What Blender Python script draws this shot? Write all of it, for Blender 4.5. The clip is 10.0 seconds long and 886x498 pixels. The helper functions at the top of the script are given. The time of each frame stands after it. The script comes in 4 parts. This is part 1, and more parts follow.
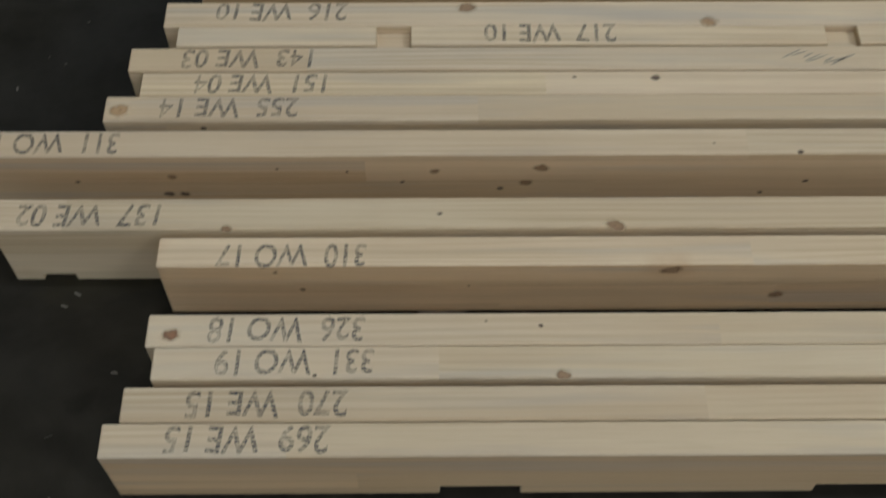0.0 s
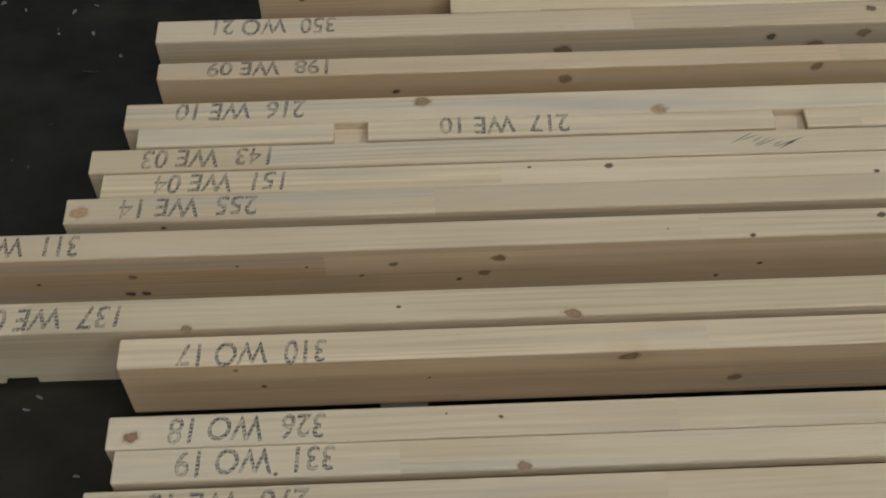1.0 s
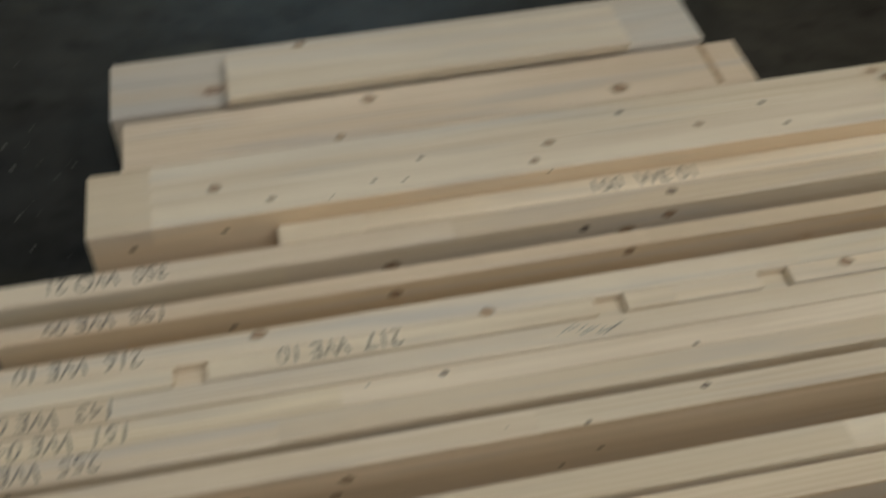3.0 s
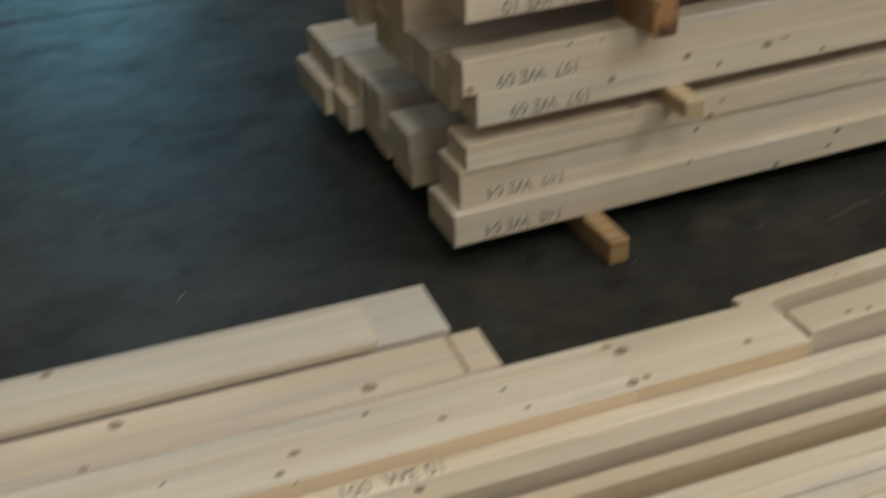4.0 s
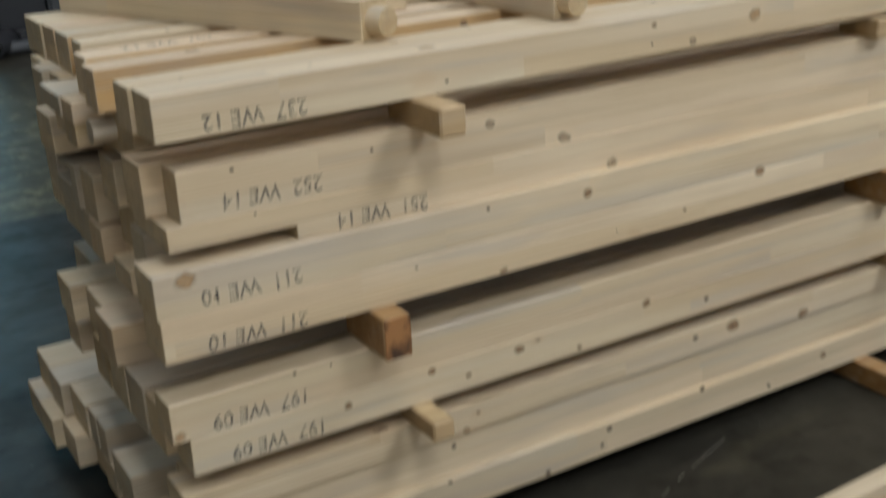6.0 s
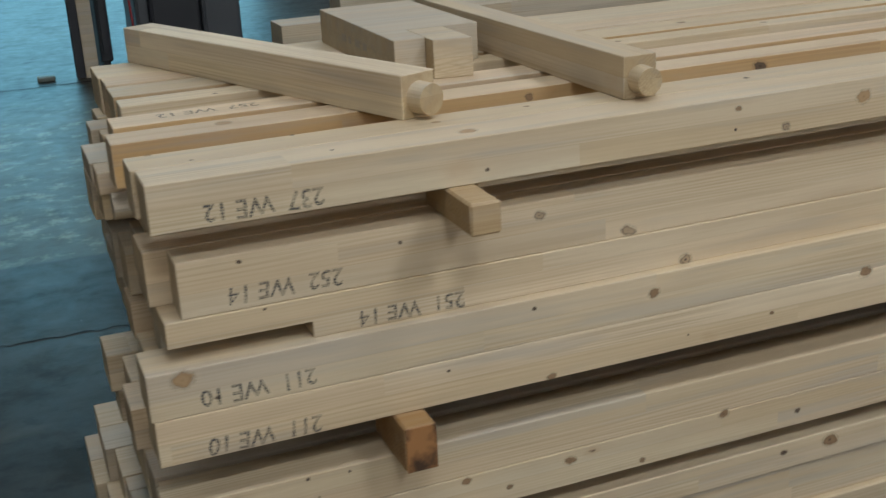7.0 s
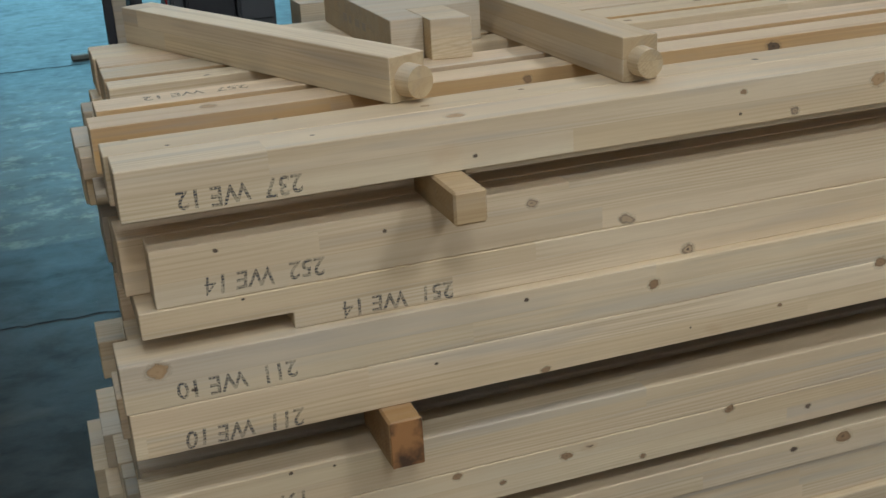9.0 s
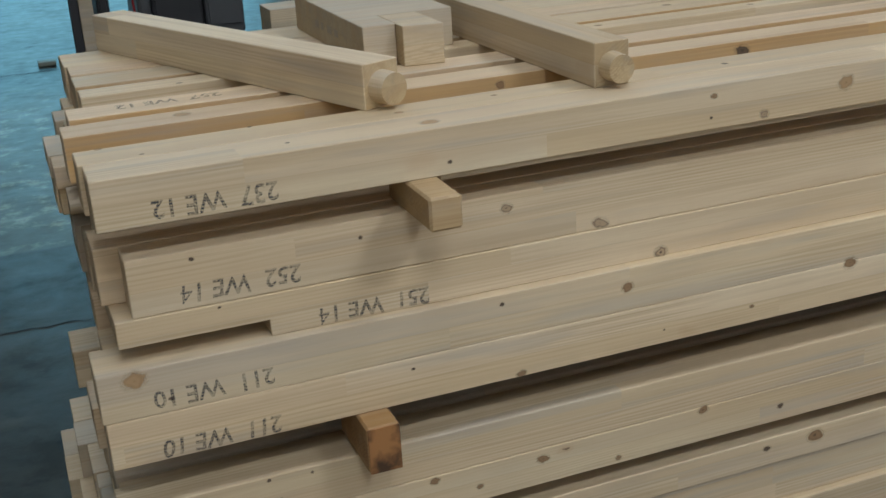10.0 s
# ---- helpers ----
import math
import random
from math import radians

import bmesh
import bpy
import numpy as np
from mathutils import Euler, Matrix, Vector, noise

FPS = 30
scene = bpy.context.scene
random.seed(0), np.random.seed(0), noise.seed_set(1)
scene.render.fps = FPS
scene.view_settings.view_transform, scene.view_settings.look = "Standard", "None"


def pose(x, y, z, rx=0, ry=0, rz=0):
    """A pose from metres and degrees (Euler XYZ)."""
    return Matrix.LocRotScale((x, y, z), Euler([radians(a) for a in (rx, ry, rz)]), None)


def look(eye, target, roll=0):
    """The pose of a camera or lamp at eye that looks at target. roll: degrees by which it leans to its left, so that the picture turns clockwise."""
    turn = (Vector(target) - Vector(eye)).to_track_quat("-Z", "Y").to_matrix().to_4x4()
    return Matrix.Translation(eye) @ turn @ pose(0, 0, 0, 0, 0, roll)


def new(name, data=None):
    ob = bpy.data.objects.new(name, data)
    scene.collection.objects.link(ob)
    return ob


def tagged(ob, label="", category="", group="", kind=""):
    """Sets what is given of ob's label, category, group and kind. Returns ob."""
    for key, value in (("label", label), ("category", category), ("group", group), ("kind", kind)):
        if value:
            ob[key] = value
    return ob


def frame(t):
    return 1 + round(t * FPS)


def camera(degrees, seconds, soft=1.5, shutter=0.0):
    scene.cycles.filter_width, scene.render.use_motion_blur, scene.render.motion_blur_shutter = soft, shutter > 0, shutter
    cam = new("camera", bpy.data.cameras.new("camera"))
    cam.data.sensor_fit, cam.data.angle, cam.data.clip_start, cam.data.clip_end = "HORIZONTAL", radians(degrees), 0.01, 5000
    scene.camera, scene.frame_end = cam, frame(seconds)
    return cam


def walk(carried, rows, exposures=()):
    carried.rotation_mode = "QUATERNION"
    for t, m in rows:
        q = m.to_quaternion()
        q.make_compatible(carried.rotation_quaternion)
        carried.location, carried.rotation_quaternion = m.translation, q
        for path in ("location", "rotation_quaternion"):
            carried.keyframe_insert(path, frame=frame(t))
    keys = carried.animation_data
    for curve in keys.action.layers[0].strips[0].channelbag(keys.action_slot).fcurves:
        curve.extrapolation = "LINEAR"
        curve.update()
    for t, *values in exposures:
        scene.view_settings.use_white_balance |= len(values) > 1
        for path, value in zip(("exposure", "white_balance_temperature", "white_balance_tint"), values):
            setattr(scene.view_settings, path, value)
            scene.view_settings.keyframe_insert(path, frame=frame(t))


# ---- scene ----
cam = camera(41.17, 10.0, soft=1.5, shutter=0.7)
PATH = [
    (0.0, (-1.1284, -1.9742, 1.2925), (-1.0844, -1.1749, 0.0240), 0.27),
    (0.5, (-1.1148, -1.9688, 1.3061), (-1.0551, -1.1245, 0.0677), 0.19),
    (1.0, (-1.0990, -1.9676, 1.3133), (-1.0276, -1.0892, 0.0995), -0.17),
    (1.5, (-1.0967, -1.9705, 1.3170), (-1.0134, -1.0685, 0.1214), -0.10),
    (2.0, (-1.0915, -1.9737, 1.3226), (-0.9947, -1.0471, 0.1470), 0.19),
    (2.2, (-1.0857, -1.9753, 1.3265), (-0.9858, -1.0387, 0.1590), 0.22),
    (3.3, (-0.9661, -1.9955, 1.3878), (-0.6590, -0.9062, 0.4033), -2.53),
    (3.5, (-0.9280, -2.0030, 1.4026), (-0.5691, -0.8841, 0.4702), -2.36),
    (4.0, (-0.8270, -2.0138, 1.4129), (-0.3577, -0.8297, 0.6206), -2.15),
    (4.5, (-0.7213, -2.0262, 1.4200), (-0.1652, -0.8173, 0.7277), -1.94),
    (5.0, (-0.6328, -2.0010, 1.4258), (-0.0046, -0.8023, 0.7788), -2.31),
    (5.5, (-0.5356, -1.9110, 1.4407), (0.1539, -0.7354, 0.8142), -2.11),
    (6.0, (-0.4611, -1.8390, 1.4536), (0.2385, -0.6231, 0.9225), -2.84),
    (6.2, (-0.4071, -1.8182, 1.4787), (0.2406, -0.5630, 0.9736), -3.52),
    (7.3, (-0.0568, -1.7044, 1.5172), (0.4262, -0.3815, 1.0009), -2.59),
    (7.5, (-0.0319, -1.7008, 1.5091), (0.4330, -0.3746, 0.9846), -2.72),
    (8.0, (0.0093, -1.6951, 1.5045), (0.4339, -0.3582, 0.9730), -3.69),
    (8.5, (0.0049, -1.6956, 1.5094), (0.4340, -0.3601, 0.9780), -3.66),
    (9.0, (-0.0108, -1.6908, 1.5057), (0.4347, -0.3618, 0.9716), -3.41),
    (9.5, (-0.0183, -1.6939, 1.5107), (0.4503, -0.3755, 0.9701), -3.16),
    (10.0, (-0.0210, -1.6947, 1.5131), (0.4606, -0.3777, 0.9808), -3.48),
]
walk(cam, [(t, look(e, g, r)) for t, e, g, r in PATH], [(0, -0.52), (2.2, -0.44), (3.4, -0.50), (4.0, -0.2), (5.0, 0.3), (5.5, 0.16), (6.2, -0.13), (7.3, -0.34), (10, -0.34)])

# ---------------------------------------------------------------- world and light
world = bpy.data.worlds.new("world")
scene.world = world
world.use_nodes = True
wn = world.node_tree
sky = wn.nodes.new("ShaderNodeTexSky")
sky.sky_type, sky.sun_disc = "NISHITA", False
sky.sun_elevation, sky.sun_rotation = radians(40), radians(200)
wn.links.new(sky.outputs[0], wn.nodes["Background"].inputs[0])
wn.nodes["Background"].inputs[1].default_value = 0.12
sun_data = bpy.data.lights.new("sun", "SUN")
sun_data.energy, sun_data.angle, sun_data.color = 2.5, radians(0.6), (1, 0.95, 0.88)
sun = new("sun", sun_data)
sun.matrix_world = look((0, -20, 30), (0, 4, 0))


def area_lamp(name, at, target, w, h, watts, colour):
    d = bpy.data.lights.new(name, "AREA")
    d.shape, d.size, d.size_y, d.energy, d.color = "RECTANGLE", w, h, watts, colour
    ob = new(name, d)
    ob.matrix_world = look(at, target)
    return ob


DOOR_X0, DOOR_X1, WALL_Y, DOOR_H = -0.9, 3.3, 13.0, 4.8
# daylight through the open gate
area_lamp("gate_daylight", ((DOOR_X0 + DOOR_X1) / 2, WALL_Y - 0.05, DOOR_H / 2), ((DOOR_X0 + DOOR_X1) / 2, 0, 1.2), 4.1, 4.6, 212, (0.23, 0.73, 0.97))


# ---------------------------------------------------------------- materials
def material(name, rough=0.6, metallic=0.0):
    m = bpy.data.materials.new(name)
    m.use_nodes = True
    b = m.node_tree.nodes["Principled BSDF"]
    b.inputs["Roughness"].default_value, b.inputs["Metallic"].default_value = rough, metallic
    return m, m.node_tree.nodes, m.node_tree.links, b


def ramp(nodes, stops):
    r = nodes.new("ShaderNodeValToRGB")
    e = r.color_ramp.elements
    while len(e) < len(stops):
        e.new(0.5)
    for el, (p, c) in zip(e, stops):
        el.position, el.color = p, (*c, 1) if len(c) == 3 else c
    return r


def mix(nodes, links, a, b, fac, mode="MIX"):
    n = nodes.new("ShaderNodeMix")
    n.data_type, n.blend_type = "RGBA", mode
    for sock, v in ((n.inputs[0], fac), (n.inputs[6], a), (n.inputs[7], b)):
        if isinstance(v, (int, float)):
            sock.default_value = v
        elif isinstance(v, tuple):
            sock.default_value = (*v, 1)
        else:
            links.new(v, sock)
    return n.outputs[2]


def calc(nodes, links, op, a, b=0.0, clamp=False):
    n = nodes.new("ShaderNodeMath")
    n.operation, n.use_clamp = op, clamp
    for sock, v in ((n.inputs[0], a), (n.inputs[1], b)):
        if isinstance(v, (int, float)):
            sock.default_value = v
        else:
            links.new(v, sock)
    return n.outputs[0]


def scaled(nodes, links, vec, s):
    n = nodes.new("ShaderNodeVectorMath")
    n.operation = "MULTIPLY"
    links.new(vec, n.inputs[0])
    n.inputs[1].default_value = s
    return n.outputs[0]


def wood(name, pale, mid, dark, knot_scale=1.0, rough=0.62, knots=True):
    """Planed spruce: grain runs along local x, with joints between glued lengths and scattered knots."""
    m, N, L, b = material(name, rough)
    tc, info = N.new("ShaderNodeTexCoord"), N.new("ShaderNodeObjectInfo")
    off = N.new("ShaderNodeVectorMath")
    off.operation = "MULTIPLY_ADD"
    comb = N.new("ShaderNodeCombineXYZ")
    for i, k in enumerate((31.0, 17.0, 23.0)):
        L.new(calc(N, L, "MULTIPLY", info.outputs["Random"], k), comb.inputs[i])
    L.new(tc.outputs["Object"], off.inputs[0])
    off.inputs[1].default_value = (1, 1, 1)
    L.new(comb.outputs[0], off.inputs[2])
    vec = off.outputs[0]
    sep = N.new("ShaderNodeSeparateXYZ")
    L.new(vec, sep.inputs[0])
    # glued layers and lengths: every length has its own tone and its own grain
    own = N.new("ShaderNodeSeparateXYZ")
    L.new(tc.outputs["Object"], own.inputs[0])
    layers = calc(N, L, "MULTIPLY", calc(N, L, "ADD", own.outputs[2], 0.002), 1 / 0.042)
    layer = calc(N, L, "FLOOR", layers)
    lay = N.new("ShaderNodeTexWhiteNoise")
    lay.noise_dimensions = "1D"
    L.new(calc(N, L, "ADD", calc(N, L, "MULTIPLY", layer, 13.7), calc(N, L, "MULTIPLY", info.outputs["Random"], 53.0)), lay.inputs["W"])
    piece = calc(N, L, "FLOOR", calc(N, L, "ADD", calc(N, L, "MULTIPLY", sep.outputs[0], 0.83), calc(N, L, "MULTIPLY", lay.outputs["Value"], 5.0)))
    piece = calc(N, L, "ADD", piece, calc(N, L, "MULTIPLY", layer, 17.0))
    seam = calc(N, L, "LESS_THAN", calc(N, L, "FRACT", layers), 0.022)
    wnz = N.new("ShaderNodeTexWhiteNoise")
    wnz.noise_dimensions = "1D"
    L.new(piece, wnz.inputs["W"])
    shift = N.new("ShaderNodeVectorMath")
    shift.operation = "MULTIPLY_ADD"
    L.new(wnz.outputs["Color"], shift.inputs[0])
    shift.inputs[1].default_value = (5, 0.6, 0.6)
    L.new(vec, shift.inputs[2])
    gv = shift.outputs[0]
    # broad figure, bent by a slow noise
    slow = N.new("ShaderNodeTexNoise")
    slow.inputs["Scale"].default_value, slow.inputs["Detail"].default_value = 1.0, 2.0
    L.new(scaled(N, L, gv, (1.3, 7, 7)), slow.inputs["Vector"])
    ring = N.new("ShaderNodeTexWave")
    ring.wave_type, ring.rings_direction = "RINGS", "X"
    ring.inputs["Scale"].default_value, ring.inputs["Distortion"].default_value = 52.0, 16.0
    ring.inputs["Detail"].default_value, ring.inputs["Detail Scale"].default_value = 2.0, 0.35
    L.new(scaled(N, L, gv, (0.05, 1, 1)), ring.inputs["Vector"])
    fine = N.new("ShaderNodeTexNoise")
    fine.inputs["Scale"].default_value, fine.inputs["Detail"].default_value = 1.0, 4.0
    L.new(scaled(N, L, gv, (14, 700, 700)), fine.inputs["Vector"])
    base = mix(N, L, pale, mid, slow.outputs[0])
    late = ramp(N, ((0.35, (0, 0, 0)), (0.93, (1, 1, 1))))
    L.new(ring.outputs[0], late.inputs[0])
    area = N.new("ShaderNodeTexNoise")
    area.inputs["Scale"].default_value, area.inputs["Detail"].default_value = 1.0, 2.0
    L.new(scaled(N, L, gv, (1.6, 9, 9)), area.inputs["Vector"])
    ar = ramp(N, ((0.45, (0.08, 0.08, 0.08)), (0.62, (1, 1, 1))))
    L.new(area.outputs[0], ar.inputs[0])
    base = mix(N, L, base, dark, calc(N, L, "MULTIPLY", calc(N, L, "MULTIPLY", late.outputs[0], ar.outputs[0]), 0.40))
    base = mix(N, L, base, dark, calc(N, L, "MULTIPLY", calc(N, L, "SUBTRACT", fine.outputs[0], 0.45, True), 0.8))
    tone = calc(N, L, "ADD", calc(N, L, "MULTIPLY", wnz.outputs["Value"], 0.17), 0.90)
    tone = calc(N, L, "MULTIPLY", tone, calc(N, L, "ADD", calc(N, L, "MULTIPLY", info.outputs["Random"], 0.14), 0.93))
    grey = N.new("ShaderNodeCombineColor")
    for i in range(3):
        L.new(tone, grey.inputs[i])
    base = mix(N, L, base, grey.outputs[0], 1.0, "MULTIPLY")
    # some lengths pinkish, some yellower
    hue = N.new("ShaderNodeSeparateColor")
    L.new(wnz.outputs["Color"], hue.inputs[0])
    base = mix(N, L, base, (0.96, 0.84, 0.72), calc(N, L, "MULTIPLY", hue.outputs[1], 0.45), "MULTIPLY")
    base = mix(N, L, base, (1.0, 0.98, 0.80), calc(N, L, "MULTIPLY", hue.outputs[2], 0.35), "MULTIPLY")
    # soft clouds of heartwood
    cl = N.new("ShaderNodeTexNoise")
    cl.inputs["Scale"].default_value, cl.inputs["Detail"].default_value = 1.0, 4.0
    L.new(scaled(N, L, gv, (1.8, 22, 22)), cl.inputs["Vector"])
    cr = ramp(N, ((0.45, (0, 0, 0)), (0.75, (1, 1, 1))))
    L.new(cl.outputs[0], cr.inputs[0])
    base = mix(N, L, base, (0.52, 0.39, 0.25), calc(N, L, "MULTIPLY", cr.outputs[0], 0.5))
    # long darker streaks along the grain
    st = N.new("ShaderNodeTexNoise")
    st.inputs["Scale"].default_value, st.inputs["Detail"].default_value = 1.0, 3.0
    L.new(scaled(N, L, gv, (1.1, 55, 55)), st.inputs["Vector"])
    sr = ramp(N, ((0.52, (0, 0, 0)), (0.72, (1, 1, 1))))
    L.new(st.outputs[0], sr.inputs[0])
    base = mix(N, L, base, dark, calc(N, L, "MULTIPLY", sr.outputs[0], 0.36))
    # thin sharp grain lines that come and go
    for k, (sx, sy, lo, hi, f) in enumerate(((0.55, 150.0, 0.54, 0.66, 0.42), (1.5, 330.0, 0.55, 0.70, 0.34))):
        gl = N.new("ShaderNodeTexNoise")
        gl.inputs["Scale"].default_value, gl.inputs["Detail"].default_value, gl.inputs["Distortion"].default_value = 1.0, 2.0, 0.25
        L.new(scaled(N, L, gv, (sx, sy, sy)), gl.inputs["Vector"])
        gr = ramp(N, ((lo, (0, 0, 0)), (hi, (1, 1, 1))))
        L.new(gl.outputs[0], gr.inputs[0])
        base = mix(N, L, base, dark, calc(N, L, "MULTIPLY", calc(N, L, "MULTIPLY", gr.outputs[0], ar.outputs[0]), f))
    base = mix(N, L, base, dark, calc(N, L, "MULTIPLY", seam, 0.4))
    # broad bands of pinkish heartwood and of bluish-grey sapwood
    for k, (sx, sy, tint, lo, hi, f) in enumerate(((0.7, 15.0, (0.54, 0.405, 0.245), 0.50, 0.64, 0.36), (0.9, 19.0, (0.42, 0.395, 0.345), 0.56, 0.68, 0.38))):
        bn = N.new("ShaderNodeTexNoise")
        bn.inputs["Scale"].default_value, bn.inputs["Detail"].default_value, bn.inputs["Distortion"].default_value = 1.0, 3.0, 0.6
        sh = N.new("ShaderNodeVectorMath")
        sh.operation = "ADD"
        L.new(scaled(N, L, gv, (sx, sy, sy)), sh.inputs[0])
        sh.inputs[1].default_value = (4.1 + 9 * k, 2.7, 1.3)
        L.new(sh.outputs[0], bn.inputs["Vector"])
        br = ramp(N, ((lo, (0, 0, 0)), (hi, (1, 1, 1))))
        L.new(bn.outputs[0], br.inputs[0])
        base = mix(N, L, base, tint, calc(N, L, "MULTIPLY", br.outputs[0], f if knots else 0.0))
    # faint grey blotches of handling
    blot = N.new("ShaderNodeTexNoise")
    blot.inputs["Scale"].default_value, blot.inputs["Detail"].default_value = 1.0, 3.0
    L.new(scaled(N, L, gv, (2.5, 26, 26)), blot.inputs["Vector"])
    bl = ramp(N, ((0.56, (0, 0, 0)), (0.75, (1, 1, 1))))
    L.new(blot.outputs[0], bl.inputs[0])
    base = mix(N, L, base, (0.36, 0.335, 0.30), calc(N, L, "MULTIPLY", bl.outputs[0], 0.38))
    height = calc(N, L, "MULTIPLY", fine.outputs[0], 0.3)
    if knots:
        for kx, kr, seed in ((6.5, 0.030, 0.0), (5.0, 0.045, 3.7)):
            vo = N.new("ShaderNodeTexVoronoi")
            vo.inputs["Scale"].default_value = 1.0
            nz = N.new("ShaderNodeTexNoise")
            nz.inputs["Scale"].default_value = 40
            L.new(vec, nz.inputs["Vector"])
            wob = N.new("ShaderNodeVectorMath")
            wob.operation = "MULTIPLY_ADD"
            L.new(nz.outputs["Color"], wob.inputs[0])
            wob.inputs[1].default_value = (0.024, 0.016, 0.016)
            L.new(vec, wob.inputs[2])
            add = N.new("ShaderNodeVectorMath")
            add.operation = "ADD"
            L.new(scaled(N, L, wob.outputs[0], (kx, kx * 1.7, kx * 1.7)), add.inputs[0])
            add.inputs[1].default_value = (seed, seed, seed)
            L.new(add.outputs[0], vo.inputs["Vector"])
            sepc = N.new("ShaderNodeSeparateColor")
            L.new(vo.outputs["Color"], sepc.inputs[0])
            size = calc(N, L, "ADD", calc(N, L, "MULTIPLY", sepc.outputs[1], kr * 1.5), kr * 0.6)
            rel = calc(N, L, "DIVIDE", vo.outputs["Distance"], size)
            here = calc(N, L, "GREATER_THAN", sepc.outputs[0], 0.84)
            core = ramp(N, ((0.0, (0.9, 0.9, 0.9)), (0.55, (0.7, 0.7, 0.7)), (0.72, (1, 1, 1)), (0.95, (0.12, 0.12, 0.12)), (1.0, (0, 0, 0))))
            L.new(calc(N, L, "MULTIPLY", rel, 0.8), core.inputs[0])
            halo = ramp(N, ((0.0, (1, 1, 1)), (1.0, (0, 0, 0))))
            L.new(calc(N, L, "MULTIPLY", rel, 0.36), halo.inputs[0])
            base = mix(N, L, base, (0.42, 0.235, 0.105), calc(N, L, "MULTIPLY", calc(N, L, "MULTIPLY", halo.outputs[0], here), 0.5))
            kc = mix(N, L, (0.17, 0.085, 0.035), (0.05, 0.03, 0.02), sepc.outputs[2])
            base = mix(N, L, base, kc, calc(N, L, "MULTIPLY", calc(N, L, "MULTIPLY", core.outputs[0], here), 0.85))
    # end grain is tinted darker and duller than the planed sides
    ends = N.new("ShaderNodeSeparateXYZ")
    L.new(tc.outputs["Normal"], ends.inputs[0])
    base = mix(N, L, base, (0.76, 0.71, 0.62), calc(N, L, "GREATER_THAN", calc(N, L, "ABSOLUTE", ends.outputs[0]), 0.8), "MULTIPLY")
    L.new(base, b.inputs["Base Color"])
    bump = N.new("ShaderNodeBump")
    bump.inputs["Strength"].default_value, bump.inputs["Distance"].default_value = 0.25, 0.002
    L.new(height, bump.inputs["Height"])
    L.new(bump.outputs[0], b.inputs["Normal"])
    return m


SPRUCE = wood("planed_spruce", (0.74, 0.64, 0.475), (0.635, 0.525, 0.355), (0.43, 0.31, 0.175))
SPRUCE_WARM = wood("warm_spruce", (0.62, 0.50, 0.32), (0.52, 0.39, 0.22), (0.38, 0.25, 0.12))
SPRUCE_HONEY = wood("honey_spruce", (0.75, 0.625, 0.45), (0.65, 0.50, 0.325), (0.44, 0.30, 0.17))
# near-face copies of the spruce, coloured for warm shade bounced between the timbers
SPRUCE_BOUNCE_TAN = wood("bounce_tan_spruce", (0.74, 0.57, 0.37), (0.635, 0.465, 0.275), (0.44, 0.29, 0.15))
SPRUCE_BOUNCE_ORANGE = wood("bounce_orange_spruce", (0.60, 0.41, 0.20), (0.52, 0.335, 0.145), (0.38, 0.22, 0.09))
SPRUCE_GREY = wood("weathered_spruce", (0.60, 0.545, 0.44), (0.50, 0.44, 0.34), (0.36, 0.30, 0.22))
BATTEN = wood("batten_wood", (0.36, 0.22, 0.085), (0.27, 0.155, 0.055), (0.2, 0.09, 0.03), knots=False)
BATTEN_RED = wood("stained_batten", (0.42, 0.26, 0.11), (0.33, 0.19, 0.075), (0.2, 0.1, 0.04), knots=False)
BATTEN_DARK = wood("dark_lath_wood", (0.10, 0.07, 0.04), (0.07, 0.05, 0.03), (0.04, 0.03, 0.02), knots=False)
BATTEN_PALE = wood("pale_batten_wood", (0.56, 0.43, 0.26), (0.46, 0.34, 0.19), (0.36, 0.23, 0.10), knots=False)


def ink_material():
    m, N, L, b = material("print_ink", 0.8)
    tc = N.new("ShaderNodeTexCoord")
    n = N.new("ShaderNodeTexNoise")
    n.inputs["Scale"].default_value, n.inputs["Detail"].default_value = 330.0, 2.0
    L.new(tc.outputs["Object"], n.inputs["Vector"])
    r = ramp(N, ((0.36, (0, 0, 0)), (0.52, (1, 1, 1))))
    L.new(n.outputs[0], r.inputs[0])
    b.inputs["Base Color"].default_value = (0.045, 0.048, 0.056, 1)
    tr = N.new("ShaderNodeBsdfTransparent")
    ms = N.new("ShaderNodeMixShader")
    rows = N.new("ShaderNodeTexWave")
    rows.bands_direction = "Y"
    rows.inputs["Scale"].default_value, rows.inputs["Distortion"].default_value = 62.0, 1.0
    L.new(tc.outputs["Object"], rows.inputs["Vector"])
    rr = ramp(N, ((0.12, (0.5, 0.5, 0.5)), (0.45, (1, 1, 1))))
    L.new(rows.outputs[0], rr.inputs[0])
    fade = N.new("ShaderNodeTexNoise")
    fade.inputs["Scale"].default_value = 45.0
    L.new(tc.outputs["Object"], fade.inputs["Vector"])
    fr = ramp(N, ((0.38, (0.45, 0.45, 0.45)), (0.56, (1, 1, 1))))
    L.new(fade.outputs[0], fr.inputs[0])
    L.new(calc(N, L, "MULTIPLY", calc(N, L, "MULTIPLY", rr.outputs[0], fr.outputs[0]), calc(N, L, "ADD", calc(N, L, "MULTIPLY", r.outputs[0], 0.82), 0.18)), ms.inputs[0])
    L.new(tr.outputs[0], ms.inputs[1])
    L.new(b.outputs[0], ms.inputs[2])
    L.new(ms.outputs[0], N["Material Output"].inputs[0])
    return m


INK = ink_material()


